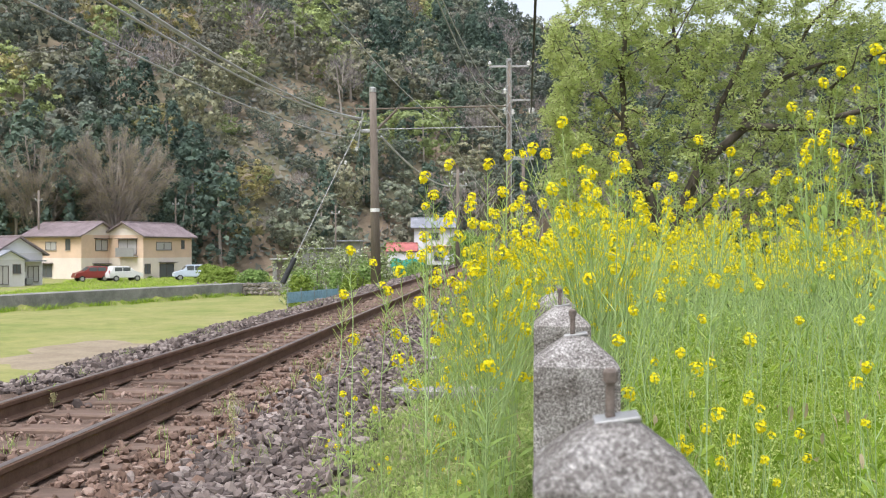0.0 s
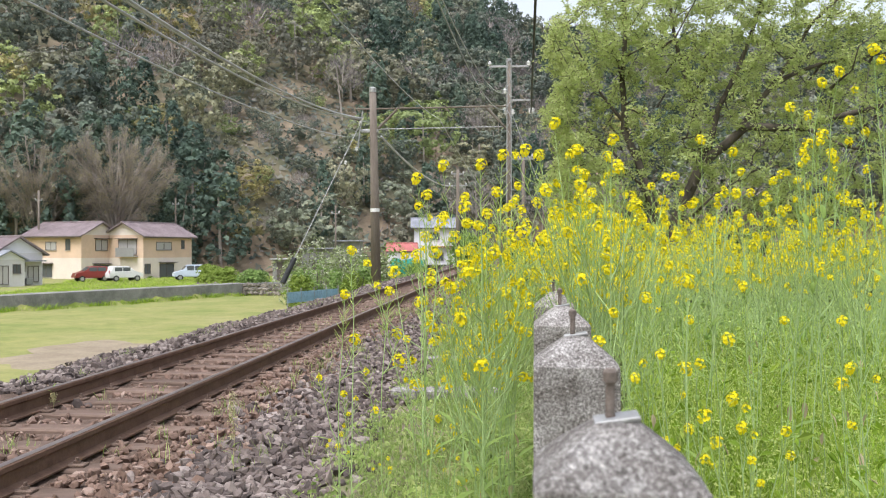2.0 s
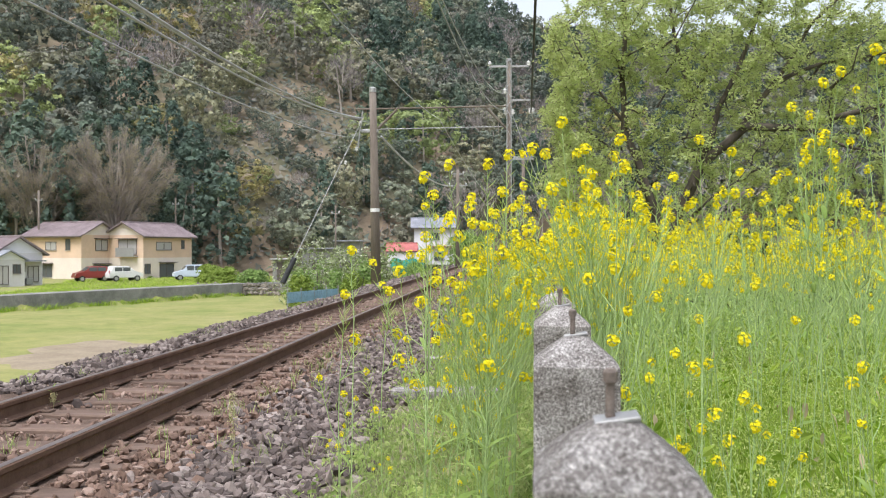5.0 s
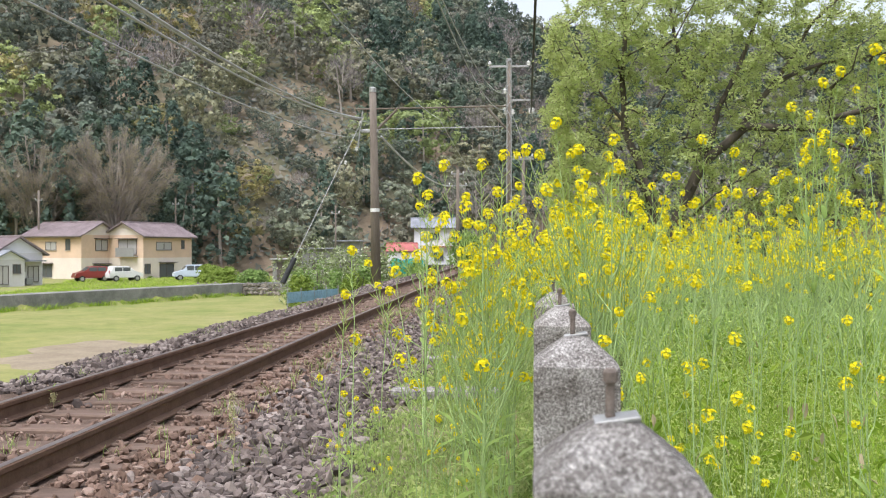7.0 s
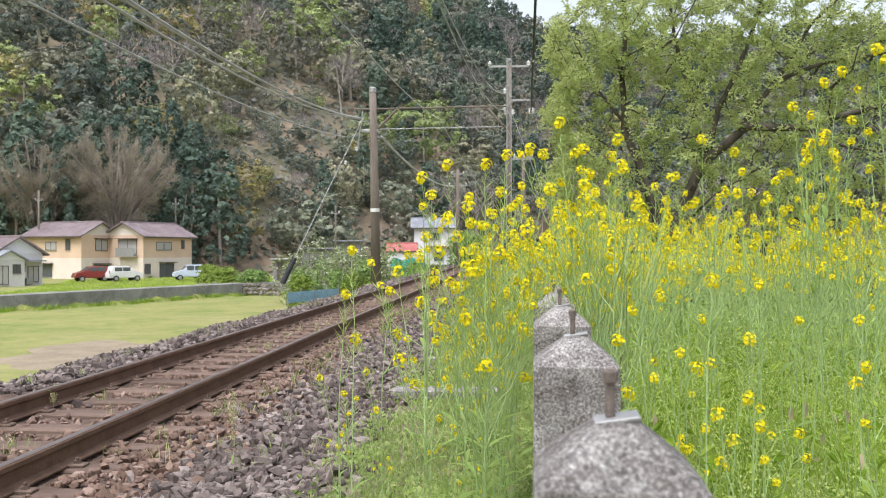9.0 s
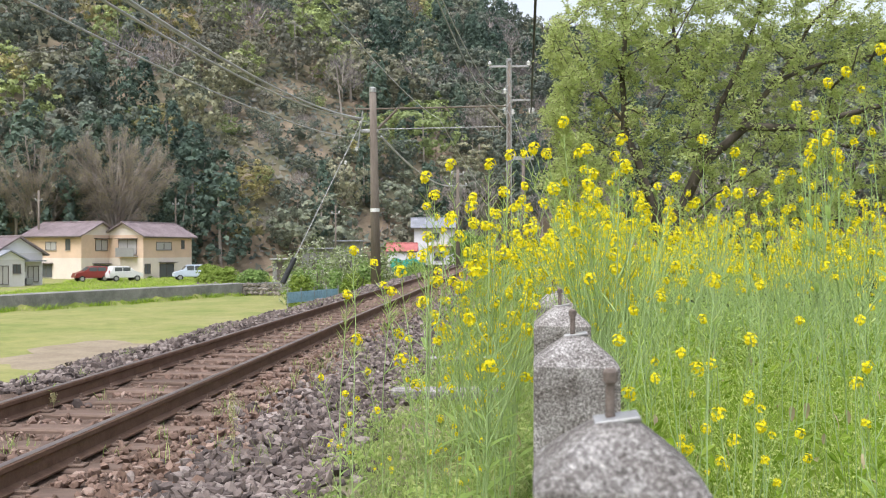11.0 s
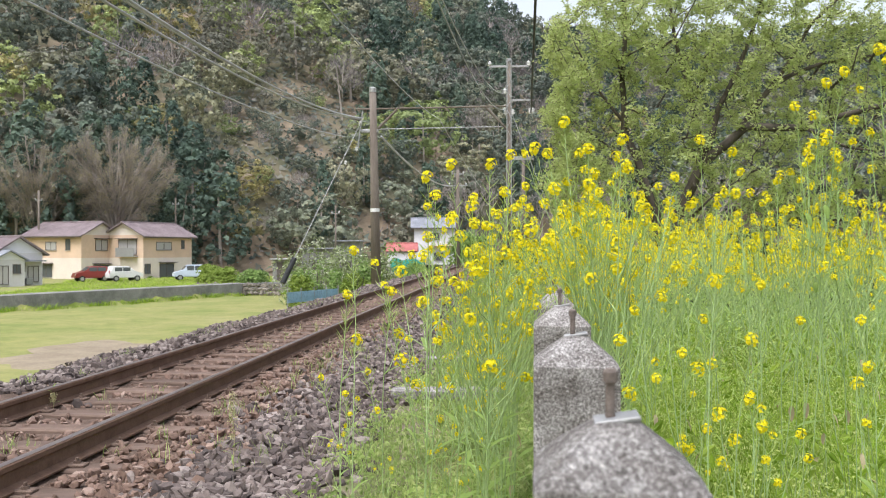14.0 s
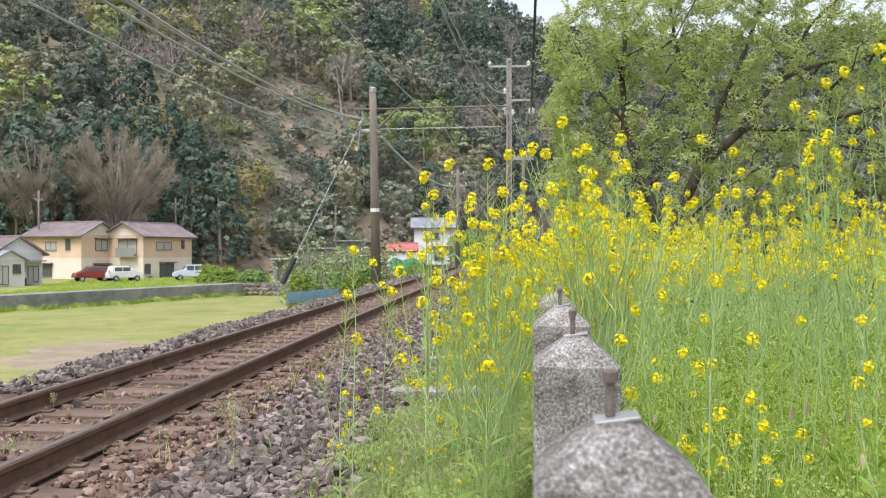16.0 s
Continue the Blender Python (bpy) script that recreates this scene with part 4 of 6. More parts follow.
def build_woods():
    rng = np.random.default_rng(11)
    shapes = {k: [crown_shape(k, rng) for _ in range(7)] for k in HAZED_WOOD_KINDS}
    out = {k: ([], [], []) for k in HAZED_WOOD_KINDS}
    trunks = bmesh.new()
    done = []
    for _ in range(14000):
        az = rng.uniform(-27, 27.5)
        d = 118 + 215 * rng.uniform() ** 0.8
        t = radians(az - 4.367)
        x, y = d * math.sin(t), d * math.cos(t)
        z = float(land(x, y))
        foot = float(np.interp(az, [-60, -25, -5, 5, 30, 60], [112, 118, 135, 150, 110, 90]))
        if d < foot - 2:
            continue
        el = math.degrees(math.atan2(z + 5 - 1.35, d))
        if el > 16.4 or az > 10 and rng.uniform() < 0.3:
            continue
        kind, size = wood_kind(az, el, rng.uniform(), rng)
        if kind is None:
            continue
        gap = size * (0.21 if kind == "conifer" else 0.48)
        if any((x - a) ** 2 + (y - b) ** 2 < (gap + g) ** 2 * 0.30 for a, b, g in done[-900:]):
            continue
        done.append((x, y, gap))
        v, f = shapes[kind][int(rng.integers(0, 7))]
        a = rng.uniform(0, 6.283)
        ca, sa = math.cos(a) * size, math.sin(a) * size
        wide = rng.uniform(0.9, 1.3)
        w = np.stack([(v[:, 0] * ca - v[:, 1] * sa) * wide + x, (v[:, 0] * sa + v[:, 1] * ca) * wide + y, v[:, 2] * size + z - 0.6], 1)
        out[kind][0].append(w), out[kind][1].append(f), out[kind][2].append(np.full(len(w), rng.uniform(), dtype=np.float32))
        if kind != "conifer" and rng.uniform() < 0.4 or kind == "grey" or kind == "conifer" and d < foot + 12:
            lean = rng.normal(0, 0.05, 2) * size
            tube(trunks, [(x, y, z - 0.5), (x + lean[0], y + lean[1], z + size * 0.75)], [size * 0.016, size * 0.006], 5)
            if kind == "grey":
                for q in range(4):
                    b = rng.uniform(0, 6.283)
                    h = rng.uniform(0.3, 0.55) * size
                    tube(trunks, [(x, y, z + h), (x + math.cos(b) * size * 0.25, y + math.sin(b) * size * 0.25, z + h + size * 0.32)], [size * 0.009, size * 0.003], 4)
    for k, (vs, fs, ts) in out.items():
        if vs:
            v, f = quads_joined(vs, fs)
            me = mesh_of("woods", v, f, HAZED_WOOD_KINDS[k][0], True)
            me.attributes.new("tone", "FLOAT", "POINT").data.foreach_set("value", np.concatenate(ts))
            tagged(new("woods", me), HAZED_WOOD_KINDS[k][1], "trees", kind="stuff")
    me = bpy.data.meshes.new("wood_trunks")
    trunks.to_mesh(me)
    trunks.free()
    me.materials.append(BARKPALE)
    tagged(new("wood_trunks", me), "pale slender trunks in the hillside wood", "trunks", kind="stuff")


build_woods()


def build_scrub():
    """Low scrub, cut branches and dead grass on the cleared slope."""
    rng = np.random.default_rng(14)
    n = 15000
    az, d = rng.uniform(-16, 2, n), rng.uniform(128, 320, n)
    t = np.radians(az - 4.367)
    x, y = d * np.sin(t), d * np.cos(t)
    z = land(x, y)
    p = np.stack([x, y, z + rng.uniform(0, 0.9, n) ** 2], 1)
    o = np.tile(np.array([0.0, -0.6, 0.8]), (n, 1))
    for k, (mat, label) in enumerate(((HAZED_WOOD_KINDS["olive"][0], "dull olive scrub on the cleared slope"), (HAZED_WOOD_KINDS["evergreen"][0], "dark green scrub on the cleared slope"), (HAZED_WOOD_KINDS["grey"][0], "pale cut branches and dead grass on the cleared slope"))):
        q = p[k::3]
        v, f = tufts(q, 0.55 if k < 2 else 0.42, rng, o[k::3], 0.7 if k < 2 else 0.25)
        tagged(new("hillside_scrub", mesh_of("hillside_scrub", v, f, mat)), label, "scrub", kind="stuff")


build_scrub()


# ---- trees with limbs of their own ----
TWIGLEAF = leafy("budding twigs", tones((0.25, 0.212, 0.188), (0.31, 0.268, 0.235), (0.38, 0.335, 0.28)), 0.3)
TWIGTIP = leafy("olive opening buds", tones((0.30, 0.265, 0.16), (0.37, 0.330, 0.19), (0.44, 0.400, 0.22)), 0.35)


def build_bare_tree(at, height, seed, label, half, n_twig):
    """A fan of rising limbs that fork into a dome of fine twigs with buds at the ends."""
    rng = np.random.default_rng(seed)
    tree = thing("tree", label, "tree", at, "bare trees behind the houses")
    bm = bmesh.new()
    tube(bm, [(0, 0, -0.5), (0, 0, height * 0.10), (0.1, 0, height * 0.2)], [height * 0.03, height * 0.025, height * 0.016], 10)
    ends, ways = [], []
    heart, up = Vector((0, 0, height * 0.66)), height * 0.26
    for k in range(44):
        a = k * 2.4 + rng.uniform(-0.3, 0.3)
        c = 1 - 1.5 * (k + 0.5) / 44
        s = math.sqrt(1 - c * c)
        far = rng.uniform(0.78, 1.0)
        goal = heart + Vector((half * s * math.cos(a), half * s * math.sin(a), up * c)) * far
        root = Vector((0, 0, height * rng.uniform(0.10, 0.30)))
        bow = Vector((goal.x * 0.40, goal.y * 0.40, root.z + (goal.z - root.z) * 0.58))
        pts = []
        for q in range(7):
            u = q / 6
            p = root * (1 - u) ** 2 + bow * 2 * u * (1 - u) + goal * u * u
            pts.append(p + Vector(rng.normal(0, 0.016 * height * u * (1 - u) * 2, 3)))
        r = height * 0.0125 * (1.1 - 0.3 * s)
        tube(bm, pts, list(np.linspace(r, r * 0.18, 7)), 6)
        for q in range(13):
            u = rng.uniform(0.3, 0.98)
            i = min(5, int(u * 6))
            p = pts[i].lerp(pts[i + 1], u * 6 - i)
            d = (p - heart * 0.75).normalized() + (goal - root).normalized() * 0.5 + Vector(rng.normal(0, 0.5, 3))
            d = d.normalized()
            L = height * rng.uniform(0.05, 0.12) * (1.25 - 0.6 * u)
            e = p + d * L * 0.5 + Vector((0, 0, L * 0.04))
            g = e + (d + Vector(rng.normal(0, 0.25, 3)) + Vector((0, 0, 0.2))).normalized() * L * 0.5
            tube(bm, [p, e, g], [r * 0.30, r * 0.2, r * 0.08], 4)
            ends += [(p, e), (e, g), (e, g)]
            ways += [d, d, d]
    part("trunk", bm, BARKPALE, tree)
    t, way = np.array([[*a, *b] for a, b in ends]), np.array([tuple(w) for w in ways])
    for name, mat, count, far in (("twig_spray", TWIGLEAF, n_twig, 0.6), ("bud_spray", TWIGTIP, n_twig // 4, 1.25)):
        who = rng.integers(0, len(t), count)
        u = rng.uniform(0, 1.1, (count, 1)) + (far - 0.6) * 0.6
        p = t[who, :3] * (1 - u) + t[who, 3:] * u + rng.normal(0, height * 0.012, (count, 3))
        d = way[who] + rng.normal(0, 0.5, (count, 3))
        d /= np.linalg.norm(d, axis=1)[:, None]
        side = np.cross(d, rng.normal(size=(count, 3)))
        side /= np.linalg.norm(side, axis=1)[:, None]
        L = rng.uniform(0.3, 0.8, (count, 1)) * (1 if far < 1 else 0.45)
        w = 0.013 if far < 1 else 0.04
        v = np.stack([p - side * w, p + side * w, p + d * L], 1).reshape(-1, 3)
        tagged(part(name, mesh_of(name, v, np.arange(len(v)).reshape(-1, 3), mat), None, tree), kind="stuff")


b1, b2 = (-47.72, 108.68, -0.62), (-56.10, 106.04, -0.58)
build_bare_tree((b1[0], b1[1], -0.9), 18.6, 5, "broad bare tree with olive-brown buds behind the houses", 7.3, 36000)
build_bare_tree((b2[0], b2[1], -0.9), 16.6, 9, "bare grey tree with pale limbs behind the houses", 5.6, 18000)

SPRING = leafy("young green leaves", tones((0.39, 0.47, 0.16), (0.50, 0.57, 0.22), (0.61, 0.65, 0.32)), 0.65, 0.5)


def build_near_tree():
    rng = np.random.default_rng(21)
    at = (3.14, 20.30, 1.35)
    tree = thing("tree", "spreading dark-limbed tree with thin young green leaves", "tree", (at[0], at[1], 0))
    limbs = [
        ([(0, 0, -0.2), (0, 0, 1.6), (-0.25, 0.1, 2.6), (-0.73, 0.2, 3.9), (-0.8, 0.2, 5.0), (-0.75, 0.3, 6.8), (-0.9, 0.3, 8.5)], 0.15, 0.03),
        ([(0.15, 0, -0.2), (0.25, 0, 1.8), (0.85, -0.1, 3.2), (1.7, -0.2, 3.95), (2.9, -0.3, 3.9), (4.0, -0.4, 4.2), (5.4, -0.5, 4.6)], 0.17, 0.05),
        ([(1.6, -0.2, 3.9), (2.4, 0.0, 4.9), (3.4, 0.2, 5.3), (5.0, 0.4, 5.6)], 0.08, 0.03),
        ([(1.0, -0.1, 3.4), (1.3, 0.3, 4.4), (2.0, 0.5, 6.0), (2.6, 0.6, 7.4), (3.0, 0.6, 8.6)], 0.08, 0.025),
        ([(-0.7, 0.2, 4.0), (-1.4, 0.4, 5.0), (-2.0, 0.5, 6.3)], 0.05, 0.012),
        ([(-0.2, 0.1, 2.5), (-1.1, 0.0, 3.6), (-2.0, 0.0, 4.2)], 0.045, 0.012),
        ([(0.85, -0.1, 3.2), (0.7, 0.5, 4.8), (0.35, 0.9, 6.5), (0.3, 1.0, 8.3)], 0.09, 0.025),
        ([(2.3, 0.0, 4.8), (3.0, -0.4, 6.0), (4.2, -0.6, 7.2), (5.0, -0.6, 7.8)], 0.055, 0.018),
        ([(2.9, -0.3, 3.9), (3.6, -0.8, 3.4), (4.6, -1.0, 3.3)], 0.05, 0.015),
    ]
    bm, spine = bmesh.new(), []
    for pts, r0, r1 in limbs:
        fine = []
        for a, b in zip(pts, pts[1:]):
            fine += [tuple(Vector(a).lerp(Vector(b), t) + Vector(rng.normal(0, 0.025, 3))) for t in (0, 0.5)]
        fine.append(pts[-1])
        tube(bm, fine, list(np.linspace(r0 * 0.85, r1 * 0.8, len(fine))), 8)
        spine += [p for p in fine if p[2] > 1.7]
    # boughs reach out from the limbs to every part of the crown, twigs from the boughs, leaves along the twigs
    hold = np.array(spine)
    ends = []

    def reach(goal, r, bend):
        nonlocal hold
        gap = np.linalg.norm((hold - goal) * np.array([1, 1, 0.8]), axis=1) + 0.8 * np.clip(hold[:, 2] - goal[2], 0, None)
        p0, g = Vector(hold[gap.argmin()]), Vector(goal)
        L = (g - p0).length
        pts = [p0, p0.lerp(g, 0.35) + Vector(rng.normal(0, bend * L, 3)), p0.lerp(g, 0.7) + Vector(rng.normal(0, bend * L, 3)), g]
        tube(bm, pts, [r * min(1.6, 0.5 + L), r * 0.75, r * 0.5, r * 0.3], 4)
        hold = np.concatenate([hold, np.array([tuple(p) for p in pts[1:]])])
        return pts

    def crown_spot():
        while True:
            q = rng.uniform(-1, 1, 3)
            if q @ q < 1:
                p = q * np.array([5.0, 2.4, 4.4]) + np.array([1.7, 0.4, 5.2])
                left = -2.38 + 0.18 * math.sin(p[2] * 4) + 0.12 * math.sin(p[2] * 11) + 0.3 * max(0, p[2] - 5.6)
                thin = 0.62 if p[0] > 2.0 and p[2] > 4.8 else 1.0
                if p[0] > left and 1.5 < p[2] < 8.8 and rng.uniform() < thin:
                    return p

    for _ in range(150):
        reach(crown_spot(), 0.022, 0.10)
    for _ in range(1700):
        pts = reach(crown_spot(), 0.008, 0.08)
        ends += [(pts[0], pts[1]), (pts[1], pts[2]), (pts[2], pts[3])]
    for _ in range(420):
        z = rng.uniform(1.7, 6.3)
        pts = reach(np.array([-2.1 + 0.18 * math.sin(z * 4) + rng.normal(0, 0.17), rng.normal(0.2, 0.9), z]), 0.007, 0.08)
        ends += [(pts[1], pts[2]), (pts[2], pts[3])]
    for _ in range(620):
        pts = reach(np.array([rng.uniform(-1.7, 4.9), rng.normal(0.4, 0.9), rng.uniform(5.0, 7.6)]), 0.008, 0.08)
        ends += [(pts[0], pts[1]), (pts[1], pts[2]), (pts[2], pts[3])]
    part("trunk", bm, BARK, tree, smooth=True)
    t = np.array([[*a, *b] for a, b in ends])
    n = 100000
    who = rng.integers(0, len(t), n)
    u = rng.uniform(0, 1.15, (n, 1))
    p = t[who, :3] * (1 - u) + t[who, 3:] * u + rng.normal(size=(n, 3)) * np.array([0.06, 0.06, 0.045])
    v, f = cards(p, 0.039, rng, 0.5, 0.0, out=np.array([0.0, -0.55, 0.75]))
    part("crown", mesh_of("crown", v, f, SPRING), None, tree, "sparse young green leaves")


build_near_tree()


def build_bush(name, label, at, w, h, kind_mat, seed, n=2500, leaf=0.09):
    rng = np.random.default_rng(seed)
    ob = thing(name, label, name, at)
    bm = bmesh.new()
    for k in range(5):
        a = k * 1.26
        tube(bm, [(0, 0, -0.3), (math.cos(a) * w * 0.2, math.sin(a) * w * 0.2, h * 0.7)], [0.04, 0.01], 5)
    part("stems", bm, BARK, ob)
    p, o = crown_points(rng, n)
    p = (p - np.array([0, 0, 0.45])) * np.array([w, w * 0.8, h * 1.5]) + np.array([0, 0, h * 0.3])
    p[:, 2] -= p[:, 2].min()
    p[:, :2] *= (1.25 - 0.35 * p[:, 2:] / h)
    low = rng.uniform(size=n) < 0.35
    p[low, 2] *= rng.uniform(0.05, 0.7, low.sum())
    v, f = cards(p, leaf, rng, 0.6, 0.3, out=o)
    part("foliage", mesh_of("foliage", v, f, kind_mat), None, ob)


# The first leaf colour takes in the shade behind the meadow, so it is far darker.
BUSHD = leafy("shade-dark backdrop leaves", tones((0.035, 0.05, 0.02), (0.055, 0.075, 0.03), (0.09, 0.115, 0.045)), 0.25)
BUSHG = leafy("mid green bush leaves", tones((0.120, 0.195, 0.050), (0.195, 0.305, 0.080), (0.300, 0.410, 0.135)), 0.35)
BUSHY = leafy("bright green bush leaves", tones((0.15, 0.22, 0.03), (0.22, 0.30, 0.05), (0.30, 0.38, 0.08)), 0.4)
BUSHP = leafy("pale blossoming bush leaves", tones((0.150, 0.200, 0.075), (0.250, 0.300, 0.125), (0.562, 0.587, 0.450)), 0.35)
for i, (c, w, h, mt, lab) in enumerate((
        ((-11.00, 51.31, -0.67), 3.8, 2.7, BUSHG, "rounded green bush by the field edge"),
        ((-11.30, 49.28, -0.44), 1.9, 1.6, BUSHY, "bright green bush by the field edge"),
        ((-9.99, 57.41, -0.37), 5.0, 3.4, BUSHP, "pale flowering bush behind the pole"),
        ((-7.78, 55.57, -0.14), 2.2, 2.1, BUSHP, "pale flowering bush behind the pole"),
        ((-7.06, 41.58, -0.28), 1.6, 1.3, BUSHY, "bright green bush beside the pole"),
        ((-9.73, 69.46, 0.12), 5.0, 2.6, BUSHG, "green bush behind the pole"),
        ((-4.35, 89.93, -0.23), 5.0, 4.6, BUSHG, "dark green bush by the line"),
        ((-25.89, 82.27, -1.04), 4.0, 1.3, BUSHY, "low bright green hedge on the terrace"),
        ((-9.14, 47.44, -0.31), 2.2, 1.5, BUSHG, "green bush by the field edge"),
        ((-8.01, 51.54, -0.01), 2.4, 1.7, BUSHG, "green bush by the field edge"),
        ((-14.56, 65.08, -0.05), 4.8, 3.4, BUSHP, "pale flowering bush behind the pole"),
        ((-11.13, 59.32, 0.00), 3.4, 2.5, BUSHP, "pale flowering bush behind the pole"),
        ((-8.46, 79.59, -0.44), 3.6, 1.2, BUSHG, "low green bush by the line"),
        ((-22.79, 80.50, -1.18), 3.4, 1.2, BUSHG, "low green hedge on the terrace"),
        ((-28.93, 88.05, -1.10), 4.0, 1.5, BUSHY, "bright green hedge on the terrace"))):
    g = float(land(c[0], c[1]))
    build_bush("bush", lab, (c[0], c[1], g - 0.1), w, h + max(0.0, (c[2] - g) * 0.8), mt, 40 + i, 2600, 0.075 * c[1] / 55 + 0.02)



# Bush row added to give the meadow flowers a dark backdrop.
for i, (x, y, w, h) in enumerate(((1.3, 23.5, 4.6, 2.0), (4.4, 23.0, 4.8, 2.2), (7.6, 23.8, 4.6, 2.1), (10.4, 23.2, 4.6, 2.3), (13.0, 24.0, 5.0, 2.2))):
    build_bush("bush", "very dark green bush added as a backdrop behind the meadow", (x, y, 0), w, h, BUSHD, 60 + i, 3200, 0.10)


# ---- rape plants in flower ----
PETAL = leafy("yellow petals", tones((0.84, 0.71, 0.006), (0.92, 0.80, 0.010), (0.96, 0.87, 0.03)), 0.45, 0.6)
BUD = leafy("yellow-green buds", tones((0.30, 0.36, 0.05), (0.42, 0.46, 0.06), (0.55, 0.54, 0.08)), 0.3, 0.6)
STEMG = surface("pale green stem", [(0.3, (0.30, 0.43, 0.16)), (0.7, (0.43, 0.55, 0.25))], 9, 0.6, 0, 60, 0.1, 0.001)
PODG = leafy("green seed pods", tones((0.36, 0.50, 0.12), (0.47, 0.60, 0.17), (0.57, 0.68, 0.25)), 0.45, 0.55)
LEAFG = leafy("blue-green rape leaf", tones((0.26, 0.40, 0.10), (0.35, 0.49, 0.14), (0.45, 0.57, 0.20)), 0.5, 0.5)
DRYLEAF = leafy("withered leaf", tones((0.42, 0.33, 0.20), (0.52, 0.42, 0.28), (0.60, 0.50, 0.36)), 0.35, 0.7)


def head_meshes(rng):
    """Flower heads: a loose dome of four-petalled flowers round a knot of buds."""
    out = []
    for n, r in ((21, 0.018), (16, 0.015), (26, 0.021), (9, 0.012)):
        vs = []
        for k in range(n):
            u = (k + 0.5) / n
            a = k * 2.4 + rng.uniform(-0.5, 0.5)
            el = 1.25 - 2.3 * u + rng.uniform(-0.25, 0.25)
            d = np.array([math.cos(a) * math.cos(el), math.sin(a) * math.cos(el), math.sin(el)])
            c = d * r * rng.uniform(0.7, 1.25)
            d = d + rng.normal(0, 0.35, 3) + np.array([0, 0, 0.5])
            d /= np.linalg.norm(d)
            e = np.cross(d, rng.normal(size=3))
            e /= np.linalg.norm(e)
            g = np.cross(d, e)
            L, w = rng.uniform(0.0072, 0.0094), 0.0046
            for q in range(4):
                t = q * math.pi / 2
                o = e * math.cos(t) + g * math.sin(t)
                s = -e * math.sin(t) + g * math.cos(t)
                vs += [c, c + o * L * 0.6 + s * w + d * 0.002, c + o * L + d * 0.001, c + o * L * 0.6 - s * w + d * 0.002]
        v = np.array(vs)
        b = rng.normal(0, 0.0042, (14, 3)) + np.array([0, 0, r * 0.75])
        bv, bf = cards(b, 0.0045, rng, 0.7, 0.8, 0.5)
        f = np.arange(len(v)).reshape(-1, 4)
        av, af = quads_joined([v, bv], [f, bf])
        me = mesh_of("flower_head", av, af, PETAL)
        me.materials.append(BUD)
        me.polygons.foreach_set("material_index", np.concatenate([np.zeros(len(f)), np.ones(len(bf))]).astype(np.int32))
        out.append(me)
    return out


HEADS = head_meshes(np.random.default_rng(2))


def leaf_mesh(rng, length, width):
    n = 6
    v = []
    for k in range(n + 1):
        t = k / n
        w = width * math.sin(math.pi * min(1, t * 0.92 + 0.08)) ** 0.7 * (0.6 if t > 0.97 else 1)
        z = -0.35 * length * t * t
        wob = 0.1 * width * math.sin(k * 2.1)
        v += [(length * t, -w, z + 0.25 * w + wob), (length * t, 0, z), (length * t, w, z + 0.25 * w - wob)]
    f = []
    for k in range(n):
        a = 3 * k
        f += [(a, a + 1, a + 4, a + 3), (a + 1, a + 2, a + 5, a + 4)]
    return mesh_of("leaf", v, f, LEAFG)


LEAVES = [leaf_mesh(np.random.default_rng(k), 0.16 + 0.05 * k, 0.013 + 0.007 * k) for k in range(3)]
DRY = leaf_mesh(np.random.default_rng(8), 0.07, 0.012)
DRY.materials[0] = DRYLEAF


def raceme(stems, pods, p, d, length, r, rng, n_pods, heads, head_kind):
    """The flowering end of a stem: pods on stalks up to the head."""
    pts = [p]
    for k in range(4):
        d = (d + Vector(rng.normal(0, 0.05, 3)) + Vector((0, 0, 0.12))).normalized()
        p = p + d * length / 4
        pts.append(p)
    tube(stems, pts, list(np.linspace(r, r * 0.5, 5)), 4)
    for k in range(n_pods):
        t = 0.12 + 0.83 * (k + rng.uniform(0, 0.6)) / n_pods
        i = min(3, int(t * 4))
        q = pts[i].lerp(pts[i + 1], t * 4 - i)
        a = k * 2.4 + rng.uniform(-0.4, 0.4)
        o = Vector((math.cos(a), math.sin(a), 0))
        o = (o - d * o.dot(d)).normalized()
        way = (o * 0.8 + d * rng.uniform(0.55, 0.9)).normalized()
        size = (1 - 0.6 * t) * rng.uniform(0.8, 1.1)
        m = q + way * 0.018
        e = m + (way + d * 0.35).normalized() * 0.055 * size
        tube(pods, [q, m.lerp(e, 0.3), e], [0.0005, 0.0017, 0.0004], 3)
    heads.append((pts[-1], d, head_kind))


